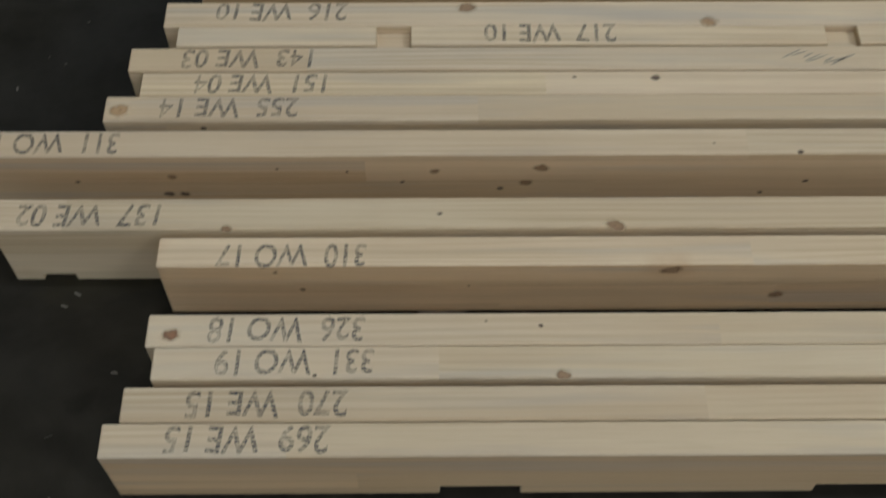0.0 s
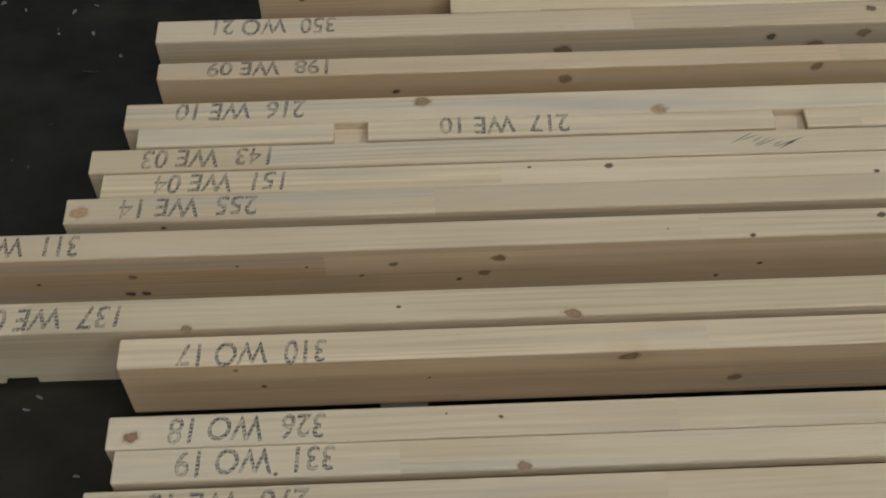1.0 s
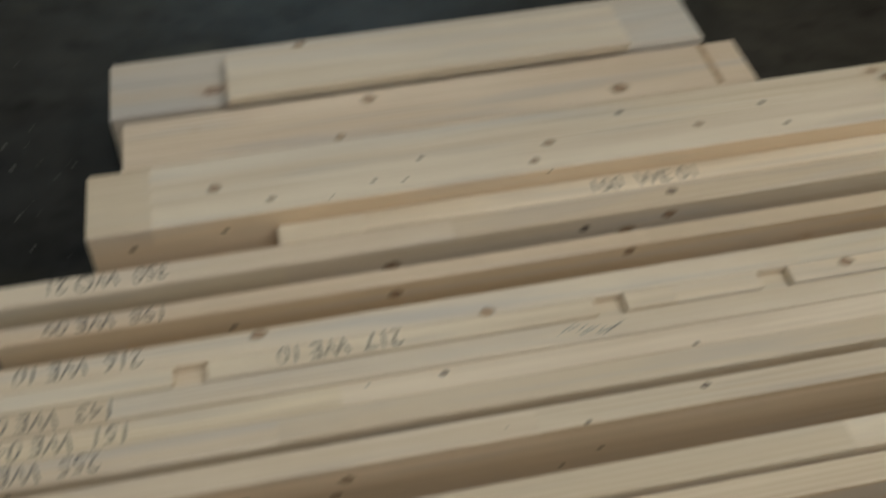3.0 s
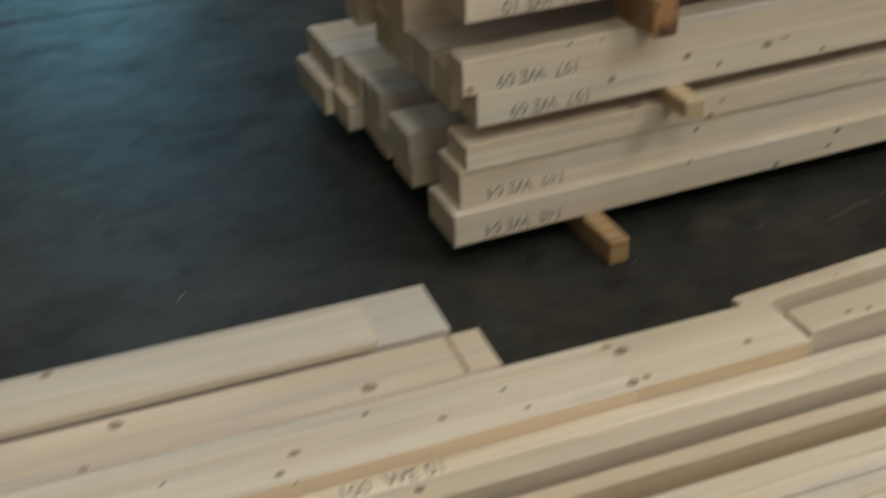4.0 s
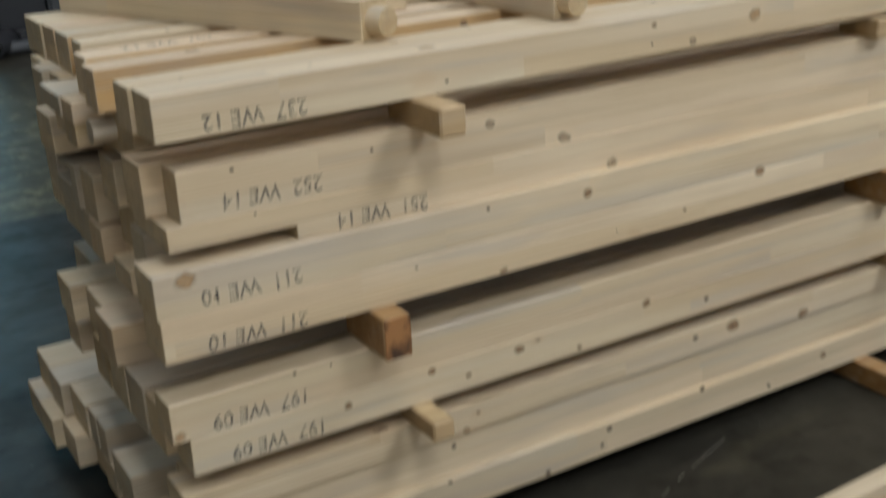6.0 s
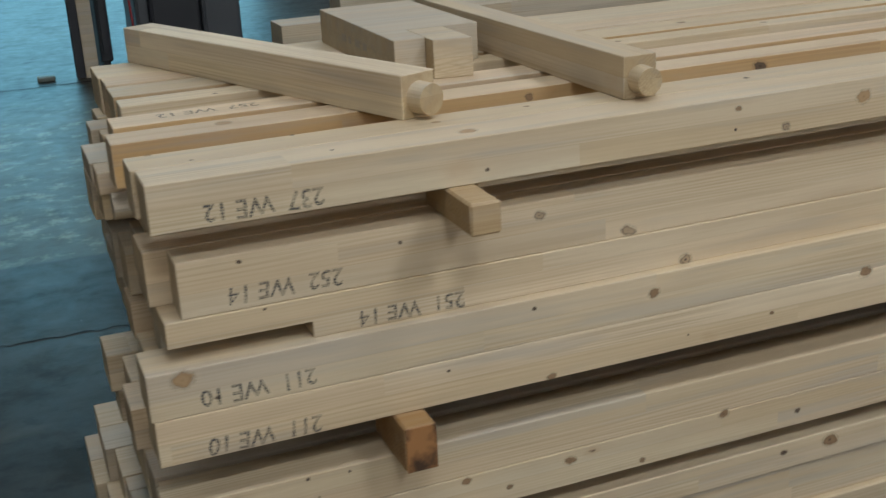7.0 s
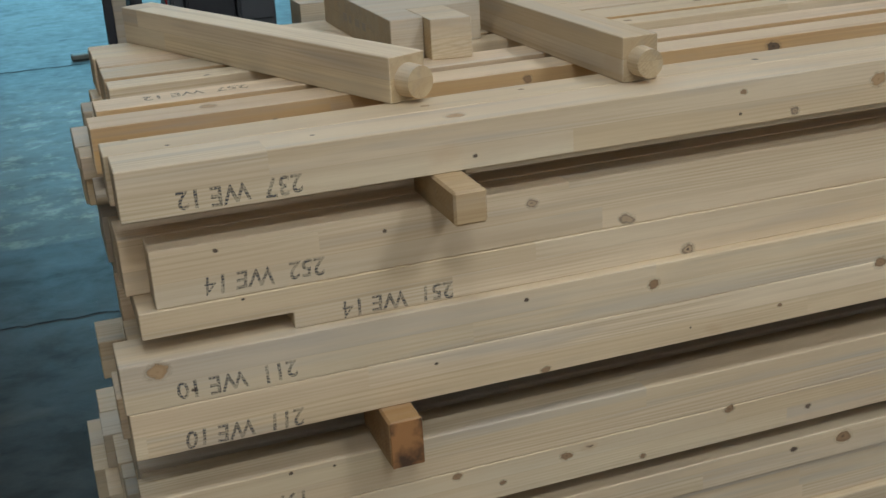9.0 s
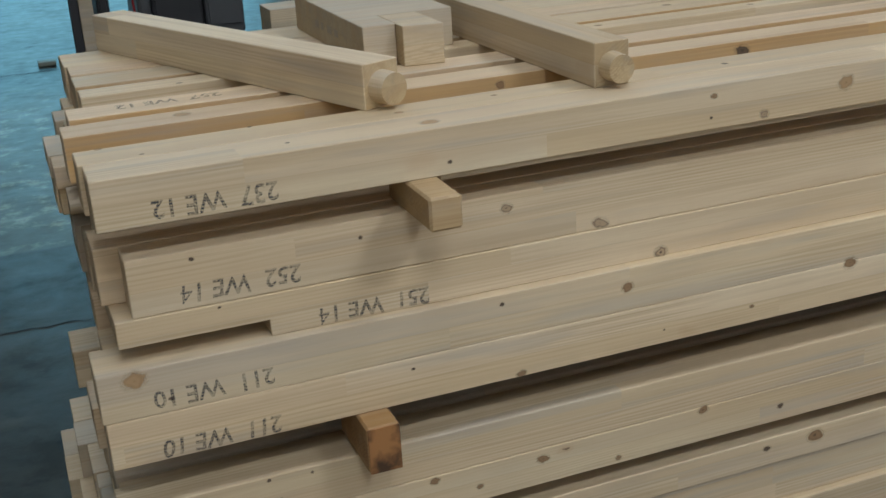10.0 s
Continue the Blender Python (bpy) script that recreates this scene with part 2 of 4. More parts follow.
def concrete():
    m, N, L, b = material("dark_concrete", 0.4)
    geo = N.new("ShaderNodeNewGeometry")
    vec = geo.outputs["Position"]
    n1 = N.new("ShaderNodeTexNoise")
    n1.inputs["Scale"].default_value, n1.inputs["Detail"].default_value = 0.9, 6.0
    L.new(vec, n1.inputs["Vector"])
    n2 = N.new("ShaderNodeTexNoise")
    n2.inputs["Scale"].default_value, n2.inputs["Detail"].default_value = 14.0, 5.0
    L.new(vec, n2.inputs["Vector"])
    r1 = ramp(N, ((0.32, (0.012, 0.0116, 0.0098)), (0.70, (0.040, 0.036, 0.026))))
    L.new(n1.outputs[0], r1.inputs[0])
    r2 = ramp(N, ((0.3, (0.75, 0.75, 0.75)), (0.75, (1.25, 1.25, 1.25))))
    L.new(n2.outputs[0], r2.inputs[0])
    col = mix(N, L, r1.outputs[0], r2.outputs[0], 1.0, "MULTIPLY")
    # worn yellowish patches
    n3 = N.new("ShaderNodeTexNoise")
    n3.inputs["Scale"].default_value, n3.inputs["Detail"].default_value = 2.2, 7.0
    L.new(scaled(N, L, vec, (1, 2.2, 1)), n3.inputs["Vector"])
    r3 = ramp(N, ((0.60, (0, 0, 0)), (0.70, (1, 1, 1))))
    L.new(n3.outputs[0], r3.inputs[0])
    col = mix(N, L, col, (0.12, 0.105, 0.06), calc(N, L, "MULTIPLY", r3.outputs[0], 0.2))
    # flaking yellow paint in one patch behind the stack, with a straight near border
    away = N.new("ShaderNodeVectorMath")
    away.operation = "DISTANCE"
    L.new(scaled(N, L, vec, (0.6, 0.42, 1)), away.inputs[0])
    away.inputs[1].default_value = (0.2, 1.72, 0)
    rp = ramp(N, ((0.45, (1, 1, 1)), (0.95, (0, 0, 0))))
    L.new(away.outputs["Value"], rp.inputs[0])
    along = N.new("ShaderNodeSeparateXYZ")
    L.new(vec, along.inputs[0])
    inside = calc(N, L, "MULTIPLY", calc(N, L, "SUBTRACT", calc(N, L, "ADD", along.outputs[1], calc(N, L, "MULTIPLY", along.outputs[0], 0.05)), 2.80), 40.0, True)
    n6 = N.new("ShaderNodeTexNoise")
    n6.inputs["Scale"].default_value, n6.inputs["Detail"].default_value, n6.inputs["Roughness"].default_value = 6.5, 12.0, 0.72
    L.new(vec, n6.inputs["Vector"])
    r6 = ramp(N, ((0.52, (0, 0, 0)), (0.62, (1, 1, 1))))
    L.new(n6.outputs[0], r6.inputs[0])
    worn = calc(N, L, "MULTIPLY", calc(N, L, "MULTIPLY", rp.outputs[0], inside), calc(N, L, "ADD", calc(N, L, "MULTIPLY", r6.outputs[0], 0.55), 0.20))
    col = mix(N, L, col, (0.23, 0.225, 0.135), worn)
    n8 = N.new("ShaderNodeTexNoise")
    n8.inputs["Scale"].default_value, n8.inputs["Detail"].default_value, n8.inputs["Distortion"].default_value = 3.4, 12.0, 0.3
    n8.inputs["Roughness"].default_value = 0.68
    L.new(scaled(N, L, vec, (1, 1.4, 1)), n8.inputs["Vector"])
    r8 = ramp(N, ((0.36, (0.06, 0.06, 0.06)), (0.62, (0.20, 0.20, 0.20))))
    L.new(n8.outputs[0], r8.inputs[0])
    # small dark grease spots
    n9 = N.new("ShaderNodeTexNoise")
    n9.inputs["Scale"].default_value, n9.inputs["Detail"].default_value = 8.0, 6.0
    L.new(scaled(N, L, vec, (1, 1.6, 1)), n9.inputs["Vector"])
    r9 = ramp(N, ((0.60, (1, 1, 1)), (0.68, (0.78, 0.78, 0.78))))
    L.new(n9.outputs[0], r9.inputs[0])
    col = mix(N, L, col, r9.outputs[0], 1.0, "MULTIPLY")
    L.new(calc(N, L, "MULTIPLY", r8.outputs[0], r9.outputs[0]), b.inputs["Specular IOR Level"])
    L.new(col, b.inputs["Base Color"])
    r4 = ramp(N, ((0.25, (0.35, 0.35, 0.35)), (0.8, (0.48, 0.48, 0.48))))
    L.new(n2.outputs[0], r4.inputs[0])
    L.new(r4.outputs[0], b.inputs["Roughness"])
    bump = N.new("ShaderNodeBump")
    n5 = N.new("ShaderNodeTexNoise")
    n5.inputs["Scale"].default_value, n5.inputs["Detail"].default_value = 130.0, 4.0
    L.new(vec, n5.inputs["Vector"])
    bump.inputs["Strength"].default_value, bump.inputs["Distance"].default_value = 0.2, 0.004
    n7 = N.new("ShaderNodeTexNoise")
    n7.inputs["Scale"].default_value, n7.inputs["Detail"].default_value = 4.5, 9.0
    L.new(scaled(N, L, vec, (1, 1.8, 1)), n7.inputs["Vector"])
    L.new(calc(N, L, "ADD", calc(N, L, "MULTIPLY", n5.outputs[0], 0.25), calc(N, L, "MULTIPLY", n7.outputs[0], 0.8)), bump.inputs["Height"])
    L.new(bump.outputs[0], b.inputs["Normal"])
    return m


CONCRETE = concrete()


def plain(name, colour, rough=0.6, metallic=0.0, vary=0.12, scale=3.0):
    m, N, L, b = material(name, rough, metallic)
    tc = N.new("ShaderNodeTexCoord")
    n = N.new("ShaderNodeTexNoise")
    n.inputs["Scale"].default_value, n.inputs["Detail"].default_value = scale, 6.0
    L.new(tc.outputs["Object"], n.inputs["Vector"])
    lo, hi = tuple(c * (1 - vary) for c in colour), tuple(min(1, c * (1 + vary)) for c in colour)
    r = ramp(N, ((0.3, lo), (0.7, hi)))
    L.new(n.outputs[0], r.inputs[0])
    L.new(r.outputs[0], b.inputs["Base Color"])
    return m


WALL = plain("hall_wall", (0.58, 0.58, 0.57), 0.8)
ROOF = plain("hall_roof", (0.22, 0.22, 0.22), 0.85)
YARD = plain("yard_asphalt", (0.16, 0.165, 0.17), 0.8)
STEEL_DARK = plain("dark_steel", (0.035, 0.036, 0.04), 0.5)
STEEL_GREY = plain("grey_sheet_metal", (0.085, 0.09, 0.095), 0.45)
RED = plain("red_cable_sheath", (0.35, 0.03, 0.03), 0.5)
CRACK = plain("open_joint", (0.012, 0.012, 0.012), 0.9)
DUST = plain("pale_sawdust", (0.17, 0.155, 0.13), 0.9)
FADED_INK = plain("faded_ink", (0.34, 0.30, 0.24), 0.8)
GREEN = plain("faded_green_paint", (0.17, 0.20, 0.17), 0.6)
STREAK = plain("resin_streak", (0.36, 0.235, 0.12), 0.5, vary=0.3, scale=40.0)
LAMP_BODY = plain("lamp_housing", (0.6, 0.6, 0.6), 0.5)
glow, gN, gL, gB = material("lamp_tube", 0.5)
gB.inputs["Emission Color"].default_value, gB.inputs["Emission Strength"].default_value = (1, 0.96, 0.86, 1), 6.0


# ---------------------------------------------------------------- mesh helpers
def mesh_object(name, bm, mat, parent=None, label=""):
    me = bpy.data.meshes.new(name)
    bmesh.ops.recalc_face_normals(bm, faces=bm.faces)
    bm.to_mesh(me)
    bm.free()
    me.materials.append(mat)
    ob = new(name, me)
    if parent:
        ob.parent = parent
    if label:
        ob["label"] = label
    return ob


def part(name, bm, mat, parent, label=""):
    return mesh_object(name, bm, mat, parent, label)


def box(bm, x0, x1, y0, y1, z0, z1):
    vs = [bm.verts.new(p) for p in ((x0, y0, z0), (x1, y0, z0), (x1, y1, z0), (x0, y1, z0), (x0, y0, z1), (x1, y0, z1), (x1, y1, z1), (x0, y1, z1))]
    fs = [bm.faces.new([vs[i] for i in q]) for q in ((0, 3, 2, 1), (4, 5, 6, 7), (0, 1, 5, 4), (1, 2, 6, 5), (2, 3, 7, 6), (3, 0, 4, 7))]
    return vs, fs


def bevelled(bm, w=0.0016, seg=1):
    bmesh.ops.bevel(bm, geom=list(bm.edges), offset=w, segments=seg, affect="EDGES", clamp_overlap=True)
    return bm


def box_mesh(x0, x1, y0, y1, z0, z1, w=0.0016):
    bm = bmesh.new()
    box(bm, x0, x1, y0, y1, z0, z1)
    return bevelled(bm, w)


def profile(points, y0, y1, w=0.0014):
    """A side outline in x and z, extruded across y."""
    bm = bmesh.new()
    f = bm.faces.new([bm.verts.new((x, y0, z)) for x, z in points])
    ex = bmesh.ops.extrude_face_region(bm, geom=[f])
    bmesh.ops.translate(bm, verts=[v for v in ex["geom"] if isinstance(v, bmesh.types.BMVert)], vec=(0, y1 - y0, 0))
    bmesh.ops.recalc_face_normals(bm, faces=bm.faces)
    return bevelled(bm, w)


def lettering(text, size, parent, m, length=0.175):
    cu = bpy.data.curves.new("printed_mark", "FONT")
    cu.body, cu.size, cu.align_x, cu.align_y = text, size, "LEFT", "BOTTOM_BASELINE"
    cu.materials.append(INK)
    cu.materials.append(INK)
    for ch, form in zip(text, cu.body_format):
        form.material_index = int(ch == "4")
    # the open-armed digit keeps its plain stroke, all others are printed fatter
    verts, faces = [], []
    for fat, keep in ((0.0007, 0), (0.0, 1)):
        cu.offset = fat
        tmp = new("printed_mark", cu)
        bpy.context.view_layer.update()
        piece = bpy.data.meshes.new_from_object(tmp.evaluated_get(bpy.context.evaluated_depsgraph_get()))
        bpy.data.objects.remove(tmp)
        first = len(verts)
        verts += [tuple(v.co) for v in piece.vertices]
        faces += [[first + i for i in f.vertices] for f in piece.polygons if f.material_index == keep]
    used = sorted({i for f in faces for i in f})
    order = {i: k for k, i in enumerate(used)}
    me = bpy.data.meshes.new("printed_mark")
    me.from_pydata([verts[i] for i in used], [], [[order[i] for i in f] for f in faces])
    me.materials.append(INK)
    far = max(v.co.x for v in me.vertices)
    lean, wob = random.uniform(-0.02, 0.12), random.uniform(0, 9)
    for v in me.vertices:
        v.co.x = v.co.x * length / far + lean * v.co.y
        v.co.y *= 1 + 0.06 * math.sin(v.co.x * 70 + wob)
    ob = new("printed_mark", me)
    ob.parent = parent
    ob.matrix_local = m
    ob["label"] = "grey ink-jet printed part code"
    ob.visible_shadow = False
    return ob


def bounce_tinted_face(ob, mat=SPRUCE_BOUNCE_ORANGE):
    """Paints a timber's near face in the warm, darker tone of light bounced in gaps."""
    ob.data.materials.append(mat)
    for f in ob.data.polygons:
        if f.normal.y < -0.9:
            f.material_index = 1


# ---------------------------------------------------------------- the hall
def structure(name, bm, mat, label):
    return tagged(mesh_object(name, bm, mat), label, name.split("_")[0], kind="structure")


bm = bmesh.new()
box(bm, -9, 12, -7, WALL_Y + 0.15, -0.2, 0)
floor = structure("floor", bm, CONCRETE, "dark worn concrete hall floor with cracks and dust")
bm = bmesh.new()
box(bm, -400, 400, WALL_Y + 0.15, 800, -0.22, -0.03)
structure("ground", bm, YARD, "grey asphalt yard outside the gate")
bm = bmesh.new()
box(bm, -9, 12, -7, WALL_Y, 6.5, 6.7)
structure("ceiling", bm, ROOF, "pale sheet-metal hall ceiling")
bm = bmesh.new()
box(bm, -9, DOOR_X0, WALL_Y, WALL_Y + 0.25, 0, 6.7)
box(bm, DOOR_X1, 12, WALL_Y, WALL_Y + 0.25, 0, 6.7)
box(bm, DOOR_X0, DOOR_X1, WALL_Y, WALL_Y + 0.25, DOOR_H, 6.7)
structure("wall_north", bm, WALL, "grey hall wall with a wide open gate")
bm = bmesh.new()
box(bm, -9, 12, -7.25, -7, 0, 3.0)
box(bm, -9, 12, -7.25, -7, 4.3, 6.7)
box(bm, -9, -4.5, -7.25, -7, 3.0, 4.3)
box(bm, 5.5, 12, -7.25, -7, 3.0, 4.3)
structure("wall_south", bm, WALL, "grey hall wall with an assumed band of high windows")
# weak frontal fill light, added behind the unseen, assumed window band
area_lamp("south_fill_light", (0.5, -6.95, 3.65), (0.5, 0, 0.3), 9.8, 1.0, 30, (1.0, 0.98, 0.95))
for nm, x0, x1, y0, y1 in (("wall_west", -9.25, -9, -7, WALL_Y), ("wall_east", 12, 12.25, -7, WALL_Y)):
    bm = bmesh.new()
    box(bm, x0, x1, y0, y1, 0, 6.7)
    structure(nm, bm, WALL, "plain grey hall wall")


def ceiling_lamp(x, y, watts):
    lamp = tagged(new("ceiling_lamp"), "long white tube lamp under the hall ceiling", "lamp", "hall lamps")
    lamp.location = (x, y, 6.3)
    part("housing", box_mesh(-0.9, 0.9, -0.16, 0.16, 0.05, 0.2, 0.01), LAMP_BODY, lamp)
    part("diffuser", box_mesh(-0.85, 0.85, -0.13, 0.13, 0.02, 0.05, 0.005), glow, lamp)
    area_lamp("lamp_light", (x, y, 6.3), (x, y, 0), 1.7, 0.3, watts, (0.935, 0.98, 1.045))


for lx, share in ((-4.5, 0.25), (0.0, 0.95), (4.5, 1.75)):
    for ly, watts in ((-5.2, 136), (-2.0, 63), (3.6, 40), (8.5, 50)):
        ceiling_lamp(lx, ly, watts * share)


# ---------------------------------------------------------------- the low bundle on the floor
SL = -0.044
TH = math.atan(SL)


def low_pose(x, v, z=0.0):
    return Matrix.Translation((x, v + SL * x, z)) @ Matrix.Rotation(TH, 4, "Z")


TIMBER = {}


def low_timber(xl, xr, v0, v1, top, mat=SPRUCE, marks=(), label="pale planed spruce timber on edge", outline=None, bottom=0.022):
    """v0 is the far side, v1 the near one; local x from the left end, y from the near side, z from the floor."""
    bm = profile(outline(xr - xl, top, bottom), 0, v0 - v1) if outline else box_mesh(0, xr - xl, 0, v0 - v1, bottom, top)
    ob = tagged(mesh_object("timber", bm, mat), label, "timber", "timbers of the low bundle")
    ob.matrix_world = low_pose(xl, v1)
    for text, x, y, size in marks:
        upright = text.startswith("^")
        TIMBER[text.lstrip("^").split()[0]] = ob
        m = Matrix.Translation((x, y, top + 0.0006))
        lettering(text.lstrip("^"), size, ob, m if upright else m @ Matrix.Rotation(math.pi, 4, "Z"))
    return ob


def pockets(*cuts):
    """An outline whose upper edge has rectangular pockets (from, to, depth)."""
    def outline(length, top, bottom):
        pts = [(0, bottom), (length, bottom), (length, top)]
        for a, b, d in sorted(cuts, reverse=True):
            pts += [(b, top), (b, top - d), (a, top - d), (a, top)]
        return pts + [(0, top)]
    return outline


def foot_notches(*cuts):
    """An outline whose lower edge has notches."""
    def outline(length, top, bottom):
        pts = [] if min(cuts)[0] == 0 else [(0, bottom)]
        for a, b, d in sorted(cuts):
            pts += ([(a, bottom)] if a > 0 else []) + [(a, bottom + d), (b, bottom + d), (b, bottom)]
        return pts + [(length, bottom), (length, top), (0, top)]
    return outline


T = 0.13
XR = 2.5
def code(text, x=0.245, y=0.035, size=0.043):
    return ((text, x, y, size),)


low_timber(-1.464, XR, -1.508, -1.547, T, marks=code("269  WE 15"), outline=foot_notches((0.36, 0.45, 0.02), (0.78, 0.88, 0.02)))
low_timber(-1.445, XR - 0.2, -1.465, -1.506, T, marks=code("270  WE 15"))
low_timber(-1.415, XR, -1.4185, -1.458, T + 0.004, marks=code("331  WO 19"))
low_timber(-1.424, XR, -1.377, -1.4175, T + 0.004, marks=code("326  WO 18"))
low_timber(-1.421, XR - 0.1, -1.272, -1.312, T, marks=code("310  WO 17", y=0.029))
low_timber(-1.618, XR, -1.220, -1.264, T + 0.005, marks=code("137  WE 02", x=0.205), outline=foot_notches((0.035, 0.075, 0.012)))
low_timber(-1.722, XR, -1.118, -1.158, T + 0.006, marks=code("311  WO 17"))
low_timber(-1.503, XR - 0.3, -1.0615, -1.101, T + 0.004, marks=code("255  WE 14"))
low_timber(-1.462, XR, -1.019, -1.059, T, marks=code("151  WE 04"))
low_timber(-1.480, XR, -0.977, -1.0165, T, marks=code("143  WE 03"))
low_timber(-1.421, XR, -0.9405, -0.9735, T, marks=code("217  WE 10", x=0.579), outline=pockets((0.262, 0.307, 0.012), (0.855, 0.897, 0.012), (1.10, 1.145, 0.012)))
low_timber(-1.440, XR, -0.896, -0.9395, T, marks=code("216  WE 10", y=0.040))
low_timber(-1.401, XR, -0.820, -0.852, T + 0.001, marks=code("198  WE 09", y=0.029, size=0.038), mat=SPRUCE_HONEY)
low_timber(-1.407, XR, -0.735, -0.778, T + 0.001, marks=code("350  WO 21", x=0.258, y=0.040))
low_timber(-0.983, XR, -0.691, -0.733, T + 0.001, marks=(("^100  WE 01", 0.486, 0.006, 0.041),))
TIMBER["001"] = low_timber(-1.262, 0.386, -0.546, -0.689, 0.160, label="broad pale spruce plank lying in the bundle", mat=SPRUCE)
TIMBER["A2"] = low_timber(-1.207, -0.115, -0.3715, -0.495, 0.120, label="short planed spruce plank beside the bundle", mat=SPRUCE_HONEY)
part("resin_streak", box_mesh(1.022, 1.033, 0.004, 0.122, 0.1201, 0.1206, 0.0001), STREAK, TIMBER["A2"], "brown resin streak across the plank")
lath = low_timber(0.345, XR, 0.0, -0.042, 0.150, label="narrow pale spruce timber on the far side of the bundle")
lath.matrix_world = Matrix.Translation((0.345, -0.562, 0)) @ Matrix.Rotation(math.atan(0.043), 4, "Z")
TIMBER["R2"] = low_timber(0.412, XR, -0.556, -0.632, 0.140, label="broad knotty spruce timber in the bundle")
TIMBER["R2"].matrix_world = Matrix.Translation((0.417, -0.662, 0)) @ Matrix.Rotation(math.atan(0.025), 4, "Z")


# these near faces carry the brown of shaded gap sides in their colour
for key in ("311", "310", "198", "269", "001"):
    bounce_tinted_face(TIMBER[key], SPRUCE_BOUNCE_TAN)


def lapped_board():
    """A board whose two ends and far edge are cut down to a lower step."""
    ob = tagged(new("lapped_board"), "greyish spruce board with cut-down stepped ends", "board", "timbers of the low bundle")
    ob.matrix_world = low_pose(-1.222, -0.347)
    TIMBER["A0"] = part("base_plank", box_mesh(0, 1.068, 0, 0.161, 0.022, 0.116), SPRUCE_GREY, ob, "pale grey lower step")
    part("raised_face", box_mesh(0.205, 0.925, -0.012, 0.112, 0.1162, 0.136), SPRUCE, ob)
    return ob


lapped_board()


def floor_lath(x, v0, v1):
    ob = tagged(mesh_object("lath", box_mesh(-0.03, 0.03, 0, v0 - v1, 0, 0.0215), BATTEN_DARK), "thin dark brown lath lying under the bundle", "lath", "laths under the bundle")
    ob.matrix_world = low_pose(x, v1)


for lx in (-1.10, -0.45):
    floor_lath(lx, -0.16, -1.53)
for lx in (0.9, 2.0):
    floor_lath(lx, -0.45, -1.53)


# ---------------------------------------------------------------- the tall stack
FLIP = Matrix(((-1, 0, 0, 0), (0, 0, -1, 0), (0, -1, 0, 0), (0, 0, 0, 1)))


def stack_timber(x0, y0, y1, z0, z1, mat=SPRUCE, marks=(), x1=3.9, outline=None, label="pale planed spruce timber in the tall stack"):
    bm = profile(outline(x1 - x0, z1 - z0, 0), 0, y1 - y0) if outline else box_mesh(0, x1 - x0, 0, y1 - y0, 0, z1 - z0)
    ob = tagged(mesh_object("timber", bm, mat), label, "timber", "timbers of the tall stack")
    ob.matrix_world = Matrix.Translation((x0, y0, z0))
    for text, x, z, size in marks:
        lettering(text, size, ob, Matrix.Translation((x - x0, -0.0006, z - z0)) @ FLIP, 0.19)
    return ob


# the front of the stack, from the floor up
FRONT = (
    ("148", 0.000, 0.000, 0.150, 0.061, 0.139, "148  WE 04", 0.262, 0.099), ("149", 0.022, 0.017, 0.140, 0.1395, 0.231, "149  WE 04", 0.275, 0.180),
    ("150", 0.036, 0.011, 0.115, 0.2315, 0.293, "", 0, 0), ("197a", 0.058, 0.000, 0.090, 0.336, 0.409, "197  WE 09", 0.324, 0.372),
    ("197b", 0.028, 0.002, 0.082, 0.4095, 0.487, "197  WE 09", 0.296, 0.443), ("211a", 0.030, -0.017, 0.085, 0.573, 0.6535, "211  WE 10", 0.300, 0.606),
    ("211b", 0.026, -0.017, 0.085, 0.654, 0.7345, "211  WE 10", 0.296, 0.692), ("252", 0.096, 0.008, 0.080, 0.807, 0.901, "252  WE 14", 0.363, 0.846),
)
for key, x0, y0, y1, z0, z1, text, tx, tz in FRONT:
    TIMBER[key] = stack_timber(x0, y0, y1, z0, z1, marks=((text, tx, tz, 0.042),) if text else ())
TIMBER["251"] = stack_timber(0.068, 0.004, 0.198, 0.735, 0.8065, marks=(("251  WE 14", 0.572, 0.766, 0.040),), outline=foot_notches((0.0, 0.235, 0.028)))
TIMBER["237"] = stack_timber(0.064, -0.014, 0.080, 0.957, 1.036, marks=(("237  WE 12", 0.336, 0.993, 0.042),), label="pale planed spruce timber on top of the stack")
stack_timber(0.60, -0.004, 0.079, 0.9465, 0.9565, label="thin pale spruce board under the top timber")
# the top course behind it
TOPS = ((0.057, 0.082, 0.166, SPRUCE), (0.051, 0.268, 0.349, SPRUCE_HONEY), (0.070, 0.389, 0.475, SPRUCE_HONEY), (0.106, 0.562, 0.630, SPRUCE),
        (0.105, 0.660, 0.765, SPRUCE), (0.106, 0.782, 0.881, SPRUCE_HONEY), (0.101, 0.883, 1.034, SPRUCE))
TOP_ROW = []
for x0, y0, y1, mt in TOPS:
    ob = stack_timber(x0, y0, y1, 0.957, 1.036, mt, label="pale planed spruce timber on top of the stack")
    TOP_ROW.append(ob)
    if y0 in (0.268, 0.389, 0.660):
        bounce_tinted_face(ob)
    if y0 == 0.389:
        lettering("257  WE 12", 0.042, ob, Matrix.Translation((0.345 - x0, 0.060, 0.0796)) @ Matrix.Rotation(math.pi, 4, "Z"), 0.19)
